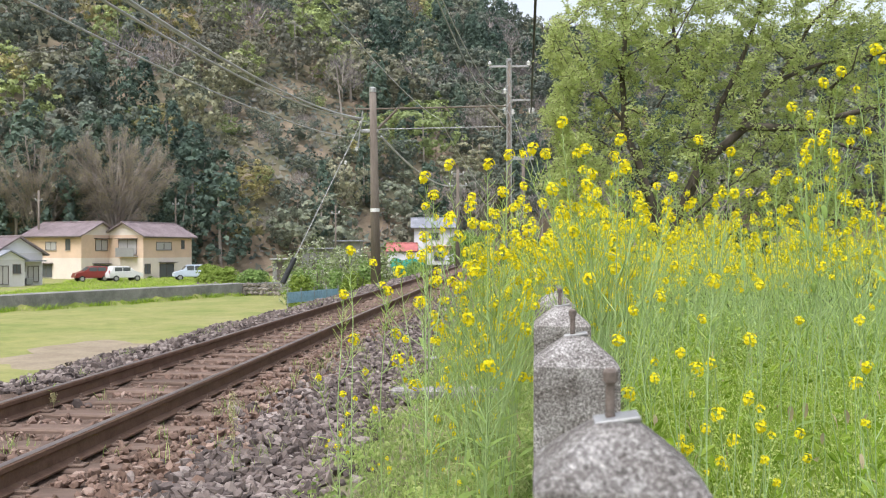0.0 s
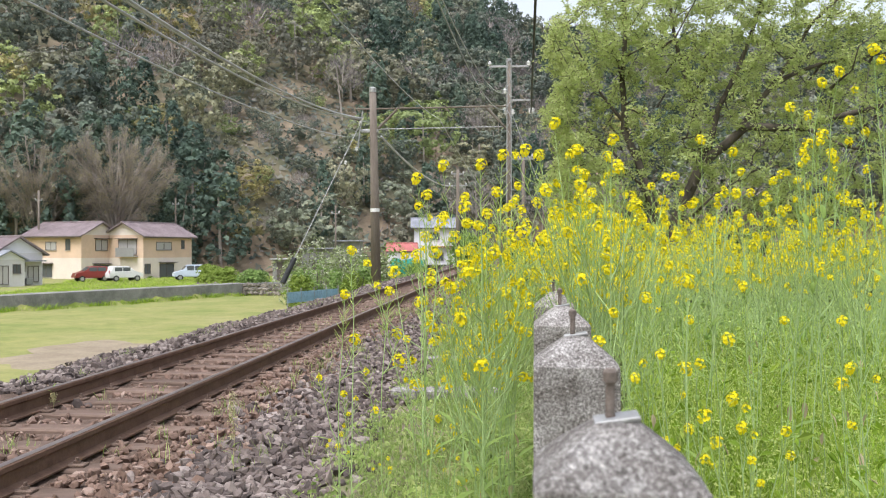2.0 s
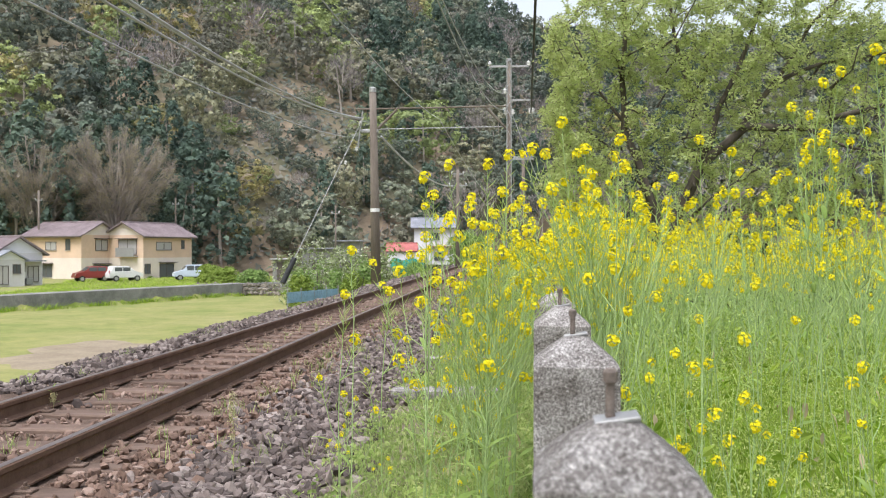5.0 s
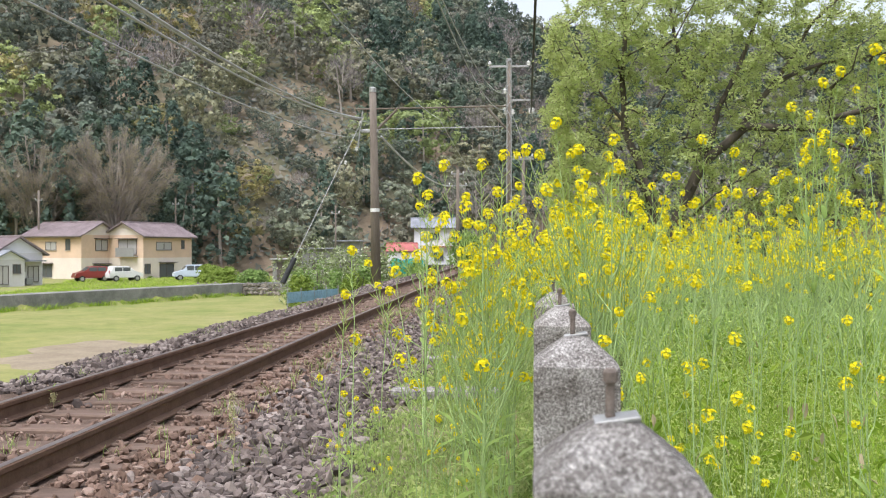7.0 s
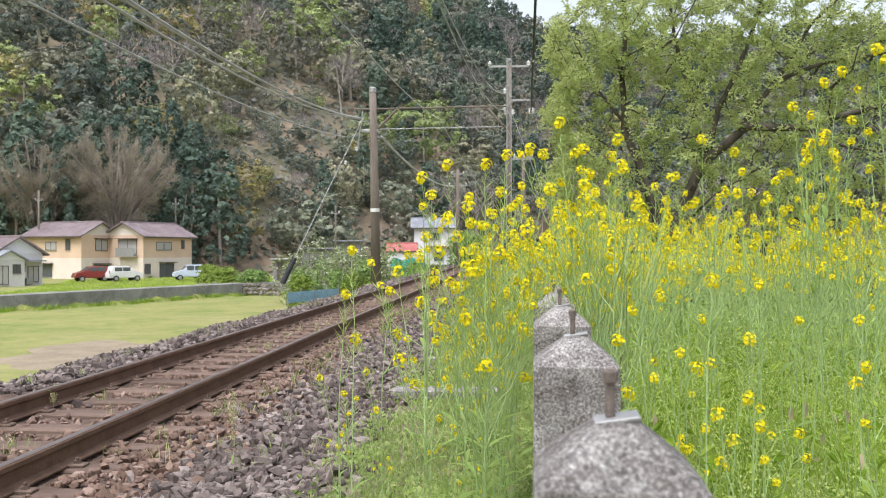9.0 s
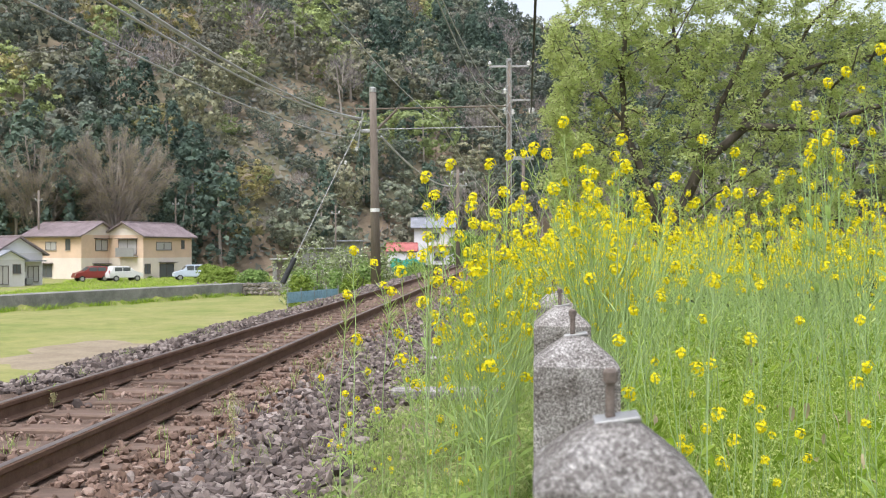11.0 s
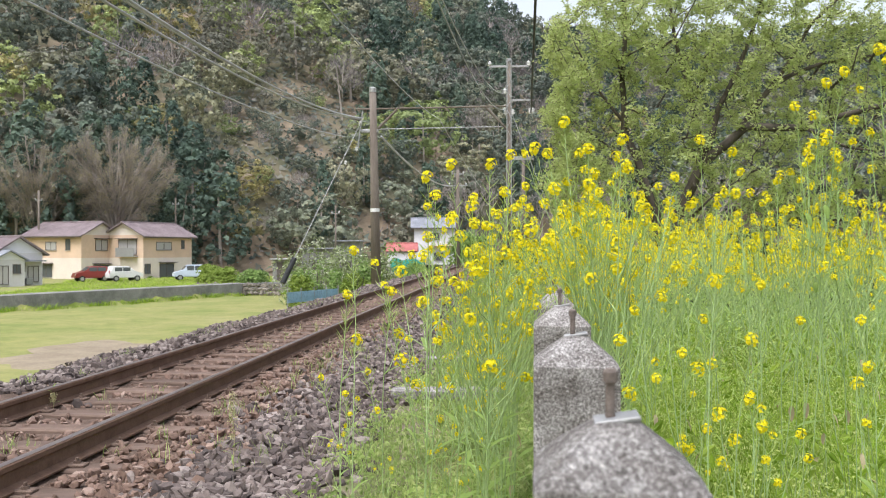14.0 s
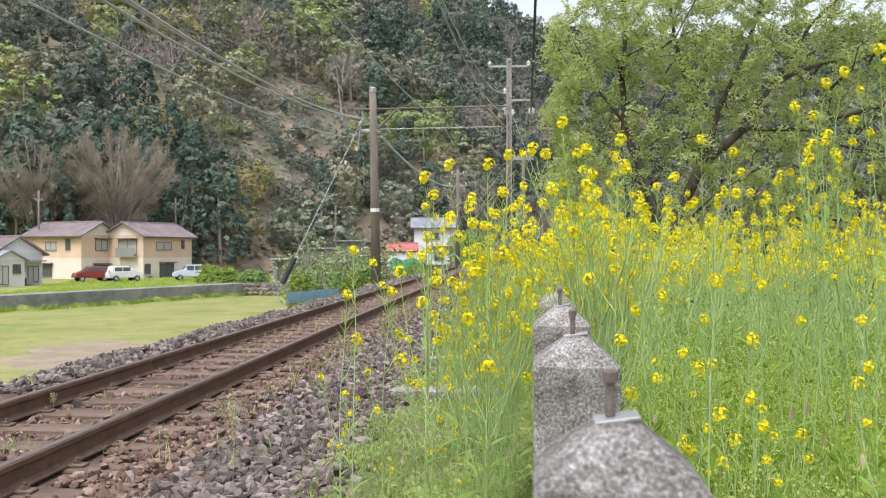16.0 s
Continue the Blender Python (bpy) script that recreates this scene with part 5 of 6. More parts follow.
def make_plant(seed, height, branches, low=0.45, spread=0.30):
    """A rape plant: stem, side branches, pods, flower heads and clasping leaves."""
    rng = np.random.default_rng(seed)
    plant = new("rape_plant")
    plant.empty_display_size = 0.1
    stems, pods, heads = bmesh.new(), bmesh.new(), []
    d, p = Vector((rng.normal(0, 0.04), rng.normal(0, 0.04), 1)).normalized(), Vector((0, 0, -0.05))
    top = height * 0.80
    pts = [p]
    for k in range(7):
        d = (d + Vector((rng.normal(0, 0.03), rng.normal(0, 0.03), 0.08))).normalized()
        p = p + d * (top + 0.05) / 7
        pts.append(p)
    tube(stems, pts, list(np.linspace(0.0031, 0.0019, 8)), 5)
    raceme(stems, pods, pts[-1], d, height - pts[-1].z, 0.0023, rng, 19, heads, 0)
    for b in range(branches):
        t = low + (0.98 - low) * (b + rng.uniform(0, 0.7)) / max(1, branches)
        i = min(6, int(t * 7))
        q = pts[i].lerp(pts[i + 1], t * 7 - i)
        a = b * 2.4 + rng.uniform(-0.5, 0.5)
        o = Vector((math.cos(a), math.sin(a), 0))
        want = height * rng.uniform(0.72, 0.98)
        reach = spread * rng.uniform(0.4, 1.0) * (0.5 + 0.5 * (1 - t) / (1 - low))
        mid = q + o * reach * 0.75 + Vector((0, 0, max(0.06, (want - q.z) * 0.5)))
        tube(stems, [q, q.lerp(mid, 0.5) + o * reach * 0.12, mid], [0.0023, 0.002, 0.0018], 4)
        raceme(stems, pods, mid, (o * 0.35 + Vector((0, 0, 1))).normalized(), max(0.12, want - mid.z), 0.0018, rng, int(rng.integers(8, 14)), heads, int(rng.integers(0, 4)))
        if b < 3:
            lf = part("leaf", LEAVES[0], None, plant)
            lf.matrix_basis = Matrix.Translation(q) @ Matrix.Rotation(a, 4, "Z") @ Matrix.Rotation(-0.7, 4, "Y") @ Matrix.Scale(rng.uniform(0.6, 0.9), 4)
    for b in range(2 if branches > 3 else 0):
        t = rng.uniform(0.12, 0.5)
        i = int(t * 7)
        q = pts[i].lerp(pts[i + 1], t * 7 - i)
        lf = part("leaf", LEAVES[int(rng.integers(1, 3))], None, plant)
        lf.matrix_basis = Matrix.Translation(q) @ Matrix.Rotation(rng.uniform(0, 6.28), 4, "Z") @ Matrix.Rotation(rng.uniform(-0.9, -0.2), 4, "Y") @ Matrix.Scale(rng.uniform(0.5, 0.85), 4)
    if seed % 4 == 1:
        lf = part("leaf", DRY, None, plant, "withered pale brown leaf")
        lf.matrix_basis = Matrix.Translation(pts[3]) @ Matrix.Rotation(rng.uniform(0, 6.28), 4, "Z") @ Matrix.Rotation(0.9, 4, "Y")
    part("stem", stems, STEMG, plant)
    tagged(part("pod_spray", pods, PODG, plant, "slender green seed pods"), kind="stuff")
    for q, d, kind in heads:
        turn = Vector((0, 0, 1)).rotation_difference(d).to_matrix().to_4x4() @ Matrix.Rotation(rng.uniform(0, 6.28), 4, "Z")
        h = part("flower_head", HEADS[kind], None, plant)
        h.matrix_basis = Matrix.Translation(q) @ turn
    return plant, heads[0][0]


PLANT_LABEL = "tall green rape plant with bright yellow flower heads"
KINDS = {
    "tall": [make_plant(s, 1.75, 11, 0.50, 0.30) for s in (1, 2, 3)],
    "mid": [make_plant(s, 1.35, 8, 0.48, 0.24) for s in (4, 5, 6)],
    "low": [make_plant(s, 0.85, 4, 0.5, 0.16) for s in (7, 8)],
    "wand": [make_plant(s, 1.5, 0) for s in (9, 10)],
    "spire": [make_plant(s, 1.95, 3, 0.72, 0.16) for s in (13, 14, 15)],
    "pair": [make_plant(s, 1.2, 2, 0.6, 0.15) for s in (11, 12)],
}
SWAYING = []


def set_plant(kind, x, y, z_head, turn, sway, amount, label=PLANT_LABEL, group="rape plants along the fence"):
    """A plant whose top flower head is at x, y, z_head; it keeps its place and sways about its root."""
    k = KINDS[kind]
    src, head = k[int(turn * 7) % len(k)]
    floor = float(bed_height(x)) if -3.0 < x < -0.9 else float(land(x, y)) - (0.1 if x < 0 else 0)
    s = (z_head - floor) / head.z
    rot = Matrix.Rotation(turn, 4, "Z")
    off = rot @ Vector((head.x * s, head.y * s, 0))
    root = Vector((x - off.x, y - off.y, floor))
    ob = copy_thing(src, Matrix.Identity(4))
    ob.scale = (s, s, s)
    tagged(ob, label, "flowering plant", group)
    ob.matrix_basis = Matrix.Translation(root) @ rot @ Matrix.Scale(s, 4)
    # roots keep clear of the row of posts, and the plant leans back over it
    row = 0.09 + 0.0209 * root.y
    lean = 0.26 if sway == 9 else 0.0
    if sway != 9 and abs(root.x - row) < 0.19:
        lean = row + (0.2 if x > row - 0.1 else -0.2) - root.x
    SWAYING.append((ob, root, rot, z_head - floor, sway, amount, lean))
    return ob


# plants that stand out, by the place of their top flower heads: kind, x, y, z, how they sway
ROW_A = [
    ("tall", (-0.286, 3.388, 1.546), 0), ("tall", (-0.084, 3.303, 1.648), 0), ("tall", (-0.015, 3.609, 1.710), 0), ("tall", (0.127, 3.520, 1.725), 0),
    ("tall", (0.177, 3.323, 1.806), 0), ("tall", (0.269, 3.430, 1.715), 0), ("tall", (0.369, 3.238, 1.724), 0), ("tall", (0.429, 3.643, 1.677), 0),
    ("tall", (0.050, 4.157, 1.629), 0), ("tall", (0.094, 4.435, 1.513), 0), ("tall", (-0.062, 3.405, 1.476), 0), ("tall", (0.317, 5.284, 1.608), 0),
    ("mid", (-0.030, 3.307, 1.332), 0), ("mid", (-0.138, 3.801, 1.352), 0), ("mid", (0.135, 4.993, 1.353), 0), ("mid", (-0.089, 3.704, 1.195), 3),
    ("tall", (-0.106, 3.502, 1.437), 0), ("tall", (-0.006, 5.120, 1.430), 0), ("tall", (0.244, 5.416, 1.532), 0), ("mid", (0.048, 5.401, 1.255), 0),
    ("mid", (-0.164, 3.999, 1.255), 0), ("mid", (-0.025, 4.110, 1.154), 3), ("tall", (0.354, 3.938, 1.589), 0), ("tall", (0.310, 4.136, 1.700), 0),
    ("mid", (-0.218, 4.396, 1.099), 3), ("tall", (0.431, 4.245, 1.505), 0), ("tall", (-0.161, 3.698, 1.554), 0), ("mid", (-0.076, 4.206, 1.022), 3),
]
ROW_B = [
    ("wand", (-0.669, 3.860, 1.343), 3), ("pair", (-0.713, 3.957, 1.154), 3), ("pair", (-0.551, 4.170, 1.159), 3), ("pair", (-0.388, 4.183, 1.403), 3),
    ("pair", (-0.495, 4.375, 0.926), 3), ("low", (-0.305, 4.189, 0.983), 3), ("low", (-0.239, 4.395, 0.819), 3), ("low", (-0.867, 4.748, 0.605), 3),
    ("low", (-0.858, 4.648, 0.416), 3), ("low", (-0.612, 4.567, 0.316), 3), ("low", (-0.351, 4.386, 0.553), 3), ("low", (-0.156, 4.301, 0.336), 3),
    ("low", (-0.132, 4.202, 0.678), 3), ("pair", (-0.011, 3.710, 1.083), 3), ("low", (-0.354, 4.486, 0.398), 3), ("mid", (-0.208, 4.597, 0.935), 3),
]
ROW_C = [
    ("wand", (0.472, 2.242, 1.275), 1), ("wand", (0.582, 2.351, 1.126), 1), ("wand", (0.393, 2.638, 0.989), 1), ("pair", (0.313, 2.832, 1.075), 1),
    ("wand", (0.372, 2.937, 1.158), 1), ("wand", (0.501, 2.846, 1.038), 1), ("pair", (0.503, 3.248, 1.187), 1), ("low", (0.752, 3.066, 0.870), 1),
    ("low", (0.794, 3.069, 0.779), 1), ("wand", (0.977, 3.284, 1.104), 1), ("wand", (1.111, 3.094, 1.121), 1), ("pair", (0.729, 3.666, 1.079), 1),
    ("low", (0.678, 3.361, 0.712), 1), ("wand", (0.894, 3.478, 1.218), 1), ("low", (1.284, 3.508, 0.919), 1), ("low", (0.570, 3.253, 0.673), 1),
]
ROW_D = [
    ("spire", (0.718, 3.665, 1.771), 2), ("spire", (0.865, 3.777, 1.733), 2), ("spire", (0.969, 4.086, 1.680), 2), ("spire", (1.209, 4.104, 1.963), 4),
    ("spire", (1.321, 4.213, 1.936), 4), ("spire", (1.310, 4.011, 2.043), 4), ("spire", (1.386, 4.017, 2.090), 4), ("spire", (1.453, 3.822, 2.142), 4),
    ("spire", (1.462, 4.123, 1.903), 4), ("tall", (1.516, 4.529, 1.806), 4), ("tall", (1.445, 4.724, 1.771), 4), ("tall", (1.688, 4.542, 1.726), 4),
    ("tall", (1.250, 4.508, 1.699), 2), ("tall", (0.758, 4.471, 1.694), 2), ("tall", (0.709, 4.668, 1.659), 0), ("tall", (0.571, 4.256, 1.594), 0),
    ("tall", (1.396, 4.319, 1.582), 4), ("tall", (1.461, 4.023, 1.541), 4), ("tall", (1.276, 4.911, 1.586), 2), ("tall", (1.044, 4.894, 1.615), 2),
]


def build_plants():
    rng = np.random.default_rng(31)
    for row in (ROW_A, ROW_B, ROW_C, ROW_D):
        for kind, (x, y, z), sway in row:
            set_plant(kind, x, y, z, rng.uniform(0, 6.28), sway, rng.uniform(0.85, 1.1))
    for _ in range(150):
        y = 5.8 + 4.4 * rng.uniform() ** 0.8
        x = rng.uniform(0.25, 0.62 * y + 0.3)
        set_plant("tall" if rng.uniform() < 0.6 else "mid", x, y, rng.uniform(1.25, 1.66) + 0.05 * rng.normal(), rng.uniform(0, 6.28), int(rng.integers(0, 5)), rng.uniform(0.3, 0.8), group="rape plants in the meadow")
    for _ in range(30):
        y = rng.uniform(4.2, 5.8)
        x = 0.03 * y + rng.choice([-0.12, 0.22, 0.30, 0.40]) + rng.normal(0, 0.05)
        set_plant("tall" if rng.uniform() < 0.7 else "mid", x, y, rng.uniform(1.30, 1.66), rng.uniform(0, 6.28), 0, rng.uniform(0.8, 1.1))
    for _ in range(4):
        y = rng.uniform(4.0, 9.5)
        x = rng.uniform(-0.3, 0.12)
        set_plant("mid" if rng.uniform() < 0.5 else "low", x, y, rng.uniform(0.7, 1.35), rng.uniform(0, 6.28), 3, rng.uniform(0.5, 1.0))
    for group in KINDS.values():
        for src, _h in group:
            for o in (*src.children_recursive, src):
                bpy.data.objects.remove(o)


NEAR_X, NEAR_Y, NEAR_Z = (0.369, 0.851, 1.568)
set_plant("wand", NEAR_X, NEAR_Y, NEAR_Z + 0.055, 0.4, 9, 1.0)
build_plants()


def build_far_plants():
    """The farther plants of the meadow, past counting, in three patches."""
    rng = np.random.default_rng(77)
    patches = []
    for y0, y1, n in ((9.3, 11.5, 70), (11.5, 14, 70), (14, 17.5, 70)):
        made = {}
        for _ in range(n):
            y = rng.uniform(y0, y1)
            x = rng.uniform(0.4, 0.60 * y + 1.2)
            h = rng.uniform(1.25, 1.8)
            for k in range(9):
                a, r = rng.uniform(0, 6.28), rng.uniform(0.02, 0.22)
                tip = np.array([x + r * math.cos(a), y + r * math.sin(a), h * rng.uniform(0.7, 1.0)])
                base = np.array([x, y, h * 0.35])
                side = np.array([0.002, 0, 0])
                made.setdefault("stem", []).append(np.array([base - side, base + side, tip + side * 0.5, tip - side * 0.5]))
                pv, _f = cards(tip + rng.normal(0, 0.018, (26, 3)), 0.011, rng, 0.75, 0.5)
                made.setdefault("petal", []).append(pv)
                q = rng.uniform(0.45, 0.95, (14, 1))
                pv, _f = cards(base * (1 - q) + tip * q + rng.normal(0, 0.022, (14, 3)), 0.024, rng, 0.12, 1.2)
                made.setdefault("pod", []).append(pv)
            side = np.array([0.0032, 0, 0])
            b, t = np.array([x, y, -0.05]), np.array([x, y, h * 0.5])
            made["stem"].append(np.array([b - side, b + side, t + side, t - side]))
            pv, _f = cards(np.stack([rng.normal(x, 0.12, 16), rng.normal(y, 0.12, 16), rng.uniform(0.05, h * 0.6, 16)], 1), 0.07, rng, 0.35, 0.6)
            made.setdefault("leaf", []).append(pv)
        ob = thing("rape_meadow", "far yellow-flowering rape plants filling the meadow", "flowering plants", (2.5, (y0 + y1) / 2, 0), kind="stuff")
        for nm, mat in (("stem", STEMG), ("petal", PETAL), ("pod", PODG), ("leaf", LEAFG)):
            v = np.concatenate(made[nm]).reshape(-1, 3) - np.array([2.5, (y0 + y1) / 2, 0])
            tagged(part("far_" + nm, mesh_of("far_" + nm, v, np.arange(len(v)).reshape(-1, 4), mat), None, ob), kind="stuff")
        patches.append(ob)
    return patches


PATCHES = build_far_plants()


# ---- grass ----
GRASSG = leafy("fresh green grass", tones((0.22, 0.36, 0.03), (0.32, 0.48, 0.05), (0.46, 0.58, 0.11)), 0.5, 0.6, patch=1.4)
GRASSY = leafy("pale grass and weeds", tones((0.25, 0.36, 0.10), (0.35, 0.46, 0.15), (0.48, 0.54, 0.24)), 0.5, 0.6, patch=1.4)


SEEDG = leafy("grass seed heads", tones((0.42, 0.52, 0.12), (0.52, 0.60, 0.18), (0.62, 0.66, 0.28)), 0.45, 0.6)


def blades(n, place, h0, h1, w, rng, lean=0.35):
    x, y = place(n)
    z = land(x, y)
    a = rng.uniform(0, 6.28, n)
    h = rng.uniform(h0, h1, n)
    o = np.stack([np.cos(a), np.sin(a), np.zeros(n)], 1)
    s = np.stack([-np.sin(a), np.cos(a), np.zeros(n)], 1) * (w * rng.uniform(0.7, 1.3, n))[:, None]
    b = np.stack([x, y, z - 0.02], 1)
    m = b + o * (h * lean * 0.25)[:, None] + np.array([0, 0, 1]) * (h * 0.55)[:, None]
    t = b + o * (h * lean * rng.uniform(0.5, 1.6, n))[:, None] + np.array([0, 0, 1]) * h[:, None]
    v = np.stack([b - s, b + s, m + s * 0.8, m - s * 0.8, t], 1).reshape(-1, 3)
    i = np.arange(n)[:, None] * 5
    f = np.concatenate([i + np.array([[0, 1, 2]]), i + np.array([[0, 2, 3]]), i + np.array([[3, 2, 4]])])
    return v, f


def build_grass():
    rng = np.random.default_rng(8)

    def meadow(n):
        y = 3.6 + 15 * rng.uniform(0, 1, n) ** 1.5
        return rng.uniform(0.18, 1, n) * (0.60 * y + 0.6), y

    def verge(n):
        y = 4.2 + 13 * rng.uniform(0, 1, n) ** 1.4
        x = -1.25 + 1.5 * rng.uniform(0, 1, n) ** 0.7
        bare = np.sin(x * 7 + y * 2.3) + np.sin(y * 5.1 - x * 3) + rng.normal(0, 0.7, n) < -1.4 - 0.7 * x
        return np.where(bare, rng.uniform(-0.3, 0.25, n), x), y

    def edge(n):
        y = rng.uniform(46, 106, n)
        x = -14 - rng.uniform(0, 1, n) * 34 * (y / 100)
        ok = y > np.interp(x, [-60, -32, -22.5, -14], [44, 55.5, 79, 85]) + 1.4
        return np.where(ok, x, -40.0), np.where(ok, y, 100.0)

    v, f = blades(52000, meadow, 0.06, 0.38, 0.0030, rng, 0.6)
    tagged(new("meadow_grass", mesh_of("meadow_grass", v, f, GRASSG)), "lush fresh green meadow grass", "grass", kind="stuff")
    v, f = blades(2600, meadow, 0.3, 0.7, 0.0018, rng, 0.4)
    tagged(new("meadow_grass", mesh_of("meadow_grass", v, f, GRASSY)), "tall pale grass stalks in the meadow", "grass", kind="stuff")
    v, f = blades(24000, verge, 0.03, 0.13, 0.0032, rng, 0.8)
    tagged(new("verge_grass", mesh_of("verge_grass", v, f, GRASSY)), "weedy grass between the ballast and the fence", "grass", kind="stuff")
    x, y = verge(16000)
    c = np.stack([x, y, land(x, y) + rng.uniform(0.0, 0.10, len(x))], 1)
    v, f = cards(c, 0.016, rng, 0.7, 0.0)
    tagged(new("verge_weeds", mesh_of("verge_weeds", v, f, GRASSY)), "small leafy weeds along the ballast edge", "weeds", kind="stuff")
    v, f = blades(7000, meadow, 0.22, 0.5, 0.0013, rng, 0.5)
    tagged(new("meadow_grass", mesh_of("meadow_grass", v, f, SEEDG)), "thin yellow-green flowering grass stalks", "grass", kind="stuff")
    x, y = meadow(42000)
    c = np.stack([x, y, land(x, y) + 0.48 * rng.uniform(0, 1, len(x)) ** 1.3], 1)
    v, f = tufts(c, 0.0068, rng, np.tile(np.array([0.0, -0.5, 0.6]), (len(x), 1)), 0.7)
    tagged(new("grass_seed_heads", mesh_of("grass_seed_heads", v, f, SEEDG)), "pale yellow-green grass seed heads", "grass", kind="stuff")
    x, y = meadow(4200)
    c = np.stack([x, y, land(x, y) + 0.04 + 0.56 * rng.uniform(0, 1, len(x)) ** 1.4], 1)
    v, f = cards(c, 0.033, rng, 0.40, 0.5, 0.18)
    tagged(new("meadow_leaves", mesh_of("meadow_leaves", v, f, GRASSG)), "broad green leaves low in the meadow", "leaves", kind="stuff")
    x, y = meadow(13000)
    y = y + 1.2
    c = np.stack([x, y, land(x, y) + 0.15 + 0.85 * rng.uniform(0, 1, len(x)) ** 1.2], 1)
    v, f = cards(c, 0.020, rng, 0.16, 1.0, 0.2)
    tagged(new("meadow_weeds", mesh_of("meadow_weeds", v, f, PODG)), "tangle of thin green pods and stalks in the meadow", "weeds", kind="stuff")
    x, y = meadow(70)
    c = np.stack([x, y, land(x, y) + rng.uniform(0.1, 0.4, len(x))], 1)
    v, f = cards(c, 0.03, rng, 0.5, 0.3, 0.3)
    tagged(new("withered_leaves", mesh_of("withered_leaves", v, f, DRYLEAF)), "withered pale brown leaves in the meadow", "leaves", kind="stuff")
    x, y = meadow(34000)
    c = np.stack([x, y, land(x, y) + 0.26 * rng.uniform(0, 1, len(x)) ** 1.6], 1)
    v, f = cards(c, 0.018, rng, 0.6, 0.0)
    tagged(new("meadow_weeds", mesh_of("meadow_weeds", v, f, GRASSG)), "small leafy weeds in the meadow", "weeds", kind="stuff")
    n = 400
    x = rng.choice([-2.05, -2.35, -1.75, -1.5, -2.2, -3.3, -4.6], n) + rng.normal(0, 0.13, n)
    y = rng.uniform(5.5, 32, n)
    x, y = np.repeat(x, 9) + rng.normal(0, 0.03, n * 9), np.repeat(y, 9) + rng.normal(0, 0.03, n * 9)
    keep = np.abs(np.abs(x - TRACK) - 0.565) > 0.09
    x, y = x[keep], y[keep]
    v, f = blades(len(x), lambda k: (x, y), 0.05, 0.17, 0.003, rng, 0.5)
    v[:, 2] += np.repeat(bed_height(x) - land(x, y), 5)
    tagged(new("track_weeds", mesh_of("track_weeds", v, f, GRASSY)), "thin tufts of grass growing in the ballast", "weeds", kind="stuff")
    x = rng.uniform(-50, -14.5, 9000)
    y = np.interp(x, [-60, -32, -22.5, -14], [43.6, 55.1, 78.6, 84.6]) - np.abs(rng.normal(0, 0.8, 9000)) - 0.1
    v, f = blades(9000, lambda k: (x, y), 0.08, 0.5, 0.014, rng, 0.9)
    tagged(new("wall_weeds", mesh_of("wall_weeds", v, f, GRASSG)), "green weeds along the foot of the retaining wall", "weeds", kind="stuff")
    v, f = blades(42000, edge, 0.06, 0.26, 0.016, rng, 1.0)
    tagged(new("terrace_grass", mesh_of("terrace_grass", v, f, GRASSG)), "bright green grass on the terrace before the houses", "grass", kind="stuff")


build_grass()


# ---- dry stalks in the ballast ----
STRAW = leafy("dry straw", tones((0.42, 0.38, 0.20), (0.52, 0.47, 0.27), (0.60, 0.56, 0.36)), 0.35, 0.7)


def build_stalk(at, h, seed):
    rng = np.random.default_rng(seed)
    z = float(bed_height(at[0]))
    ob = thing("dry_stalk", "pale dry seed stalk standing in the ballast", "weed", (at[0], at[1], z), "dry stalks in the ballast")
    part("stem", tube(bmesh.new(), [(0, 0, -0.03), (0.01, 0, h * 0.5), (-0.02, 0, h)], [0.003, 0.0025, 0.0012], 5), STRAW, ob)
    p = np.stack([rng.normal(0, 0.012, 150), rng.normal(0, 0.012, 150), h * rng.uniform(0.45, 1.0, 150)], 1)
    v, f = cards(p, 0.009, rng, 0.5, 1.0)
    part("seed_spike", mesh_of("seed_spike", v, f, STRAW), None, ob)
    for k in range(4):
        lf = part("leaf", LEAVES[0], None, ob)
        lf.matrix_basis = Matrix.Translation((0, 0, 0.04 + 0.05 * k)) @ Matrix.Rotation(k * 1.9, 4, "Z") @ Matrix.Rotation(-0.8, 4, "Y") @ Matrix.Scale(0.5, 4)


for i, (c, h) in enumerate((((-1.67, 5.44, -0.02), 0.52), ((-2.59, 14.22, 0.00), 0.4), ((-2.79, 13.01, 0.00), 0.3), ((-3.81, 7.46, 0.02), 0.14))):
    build_stalk(c, h, 90 + i)

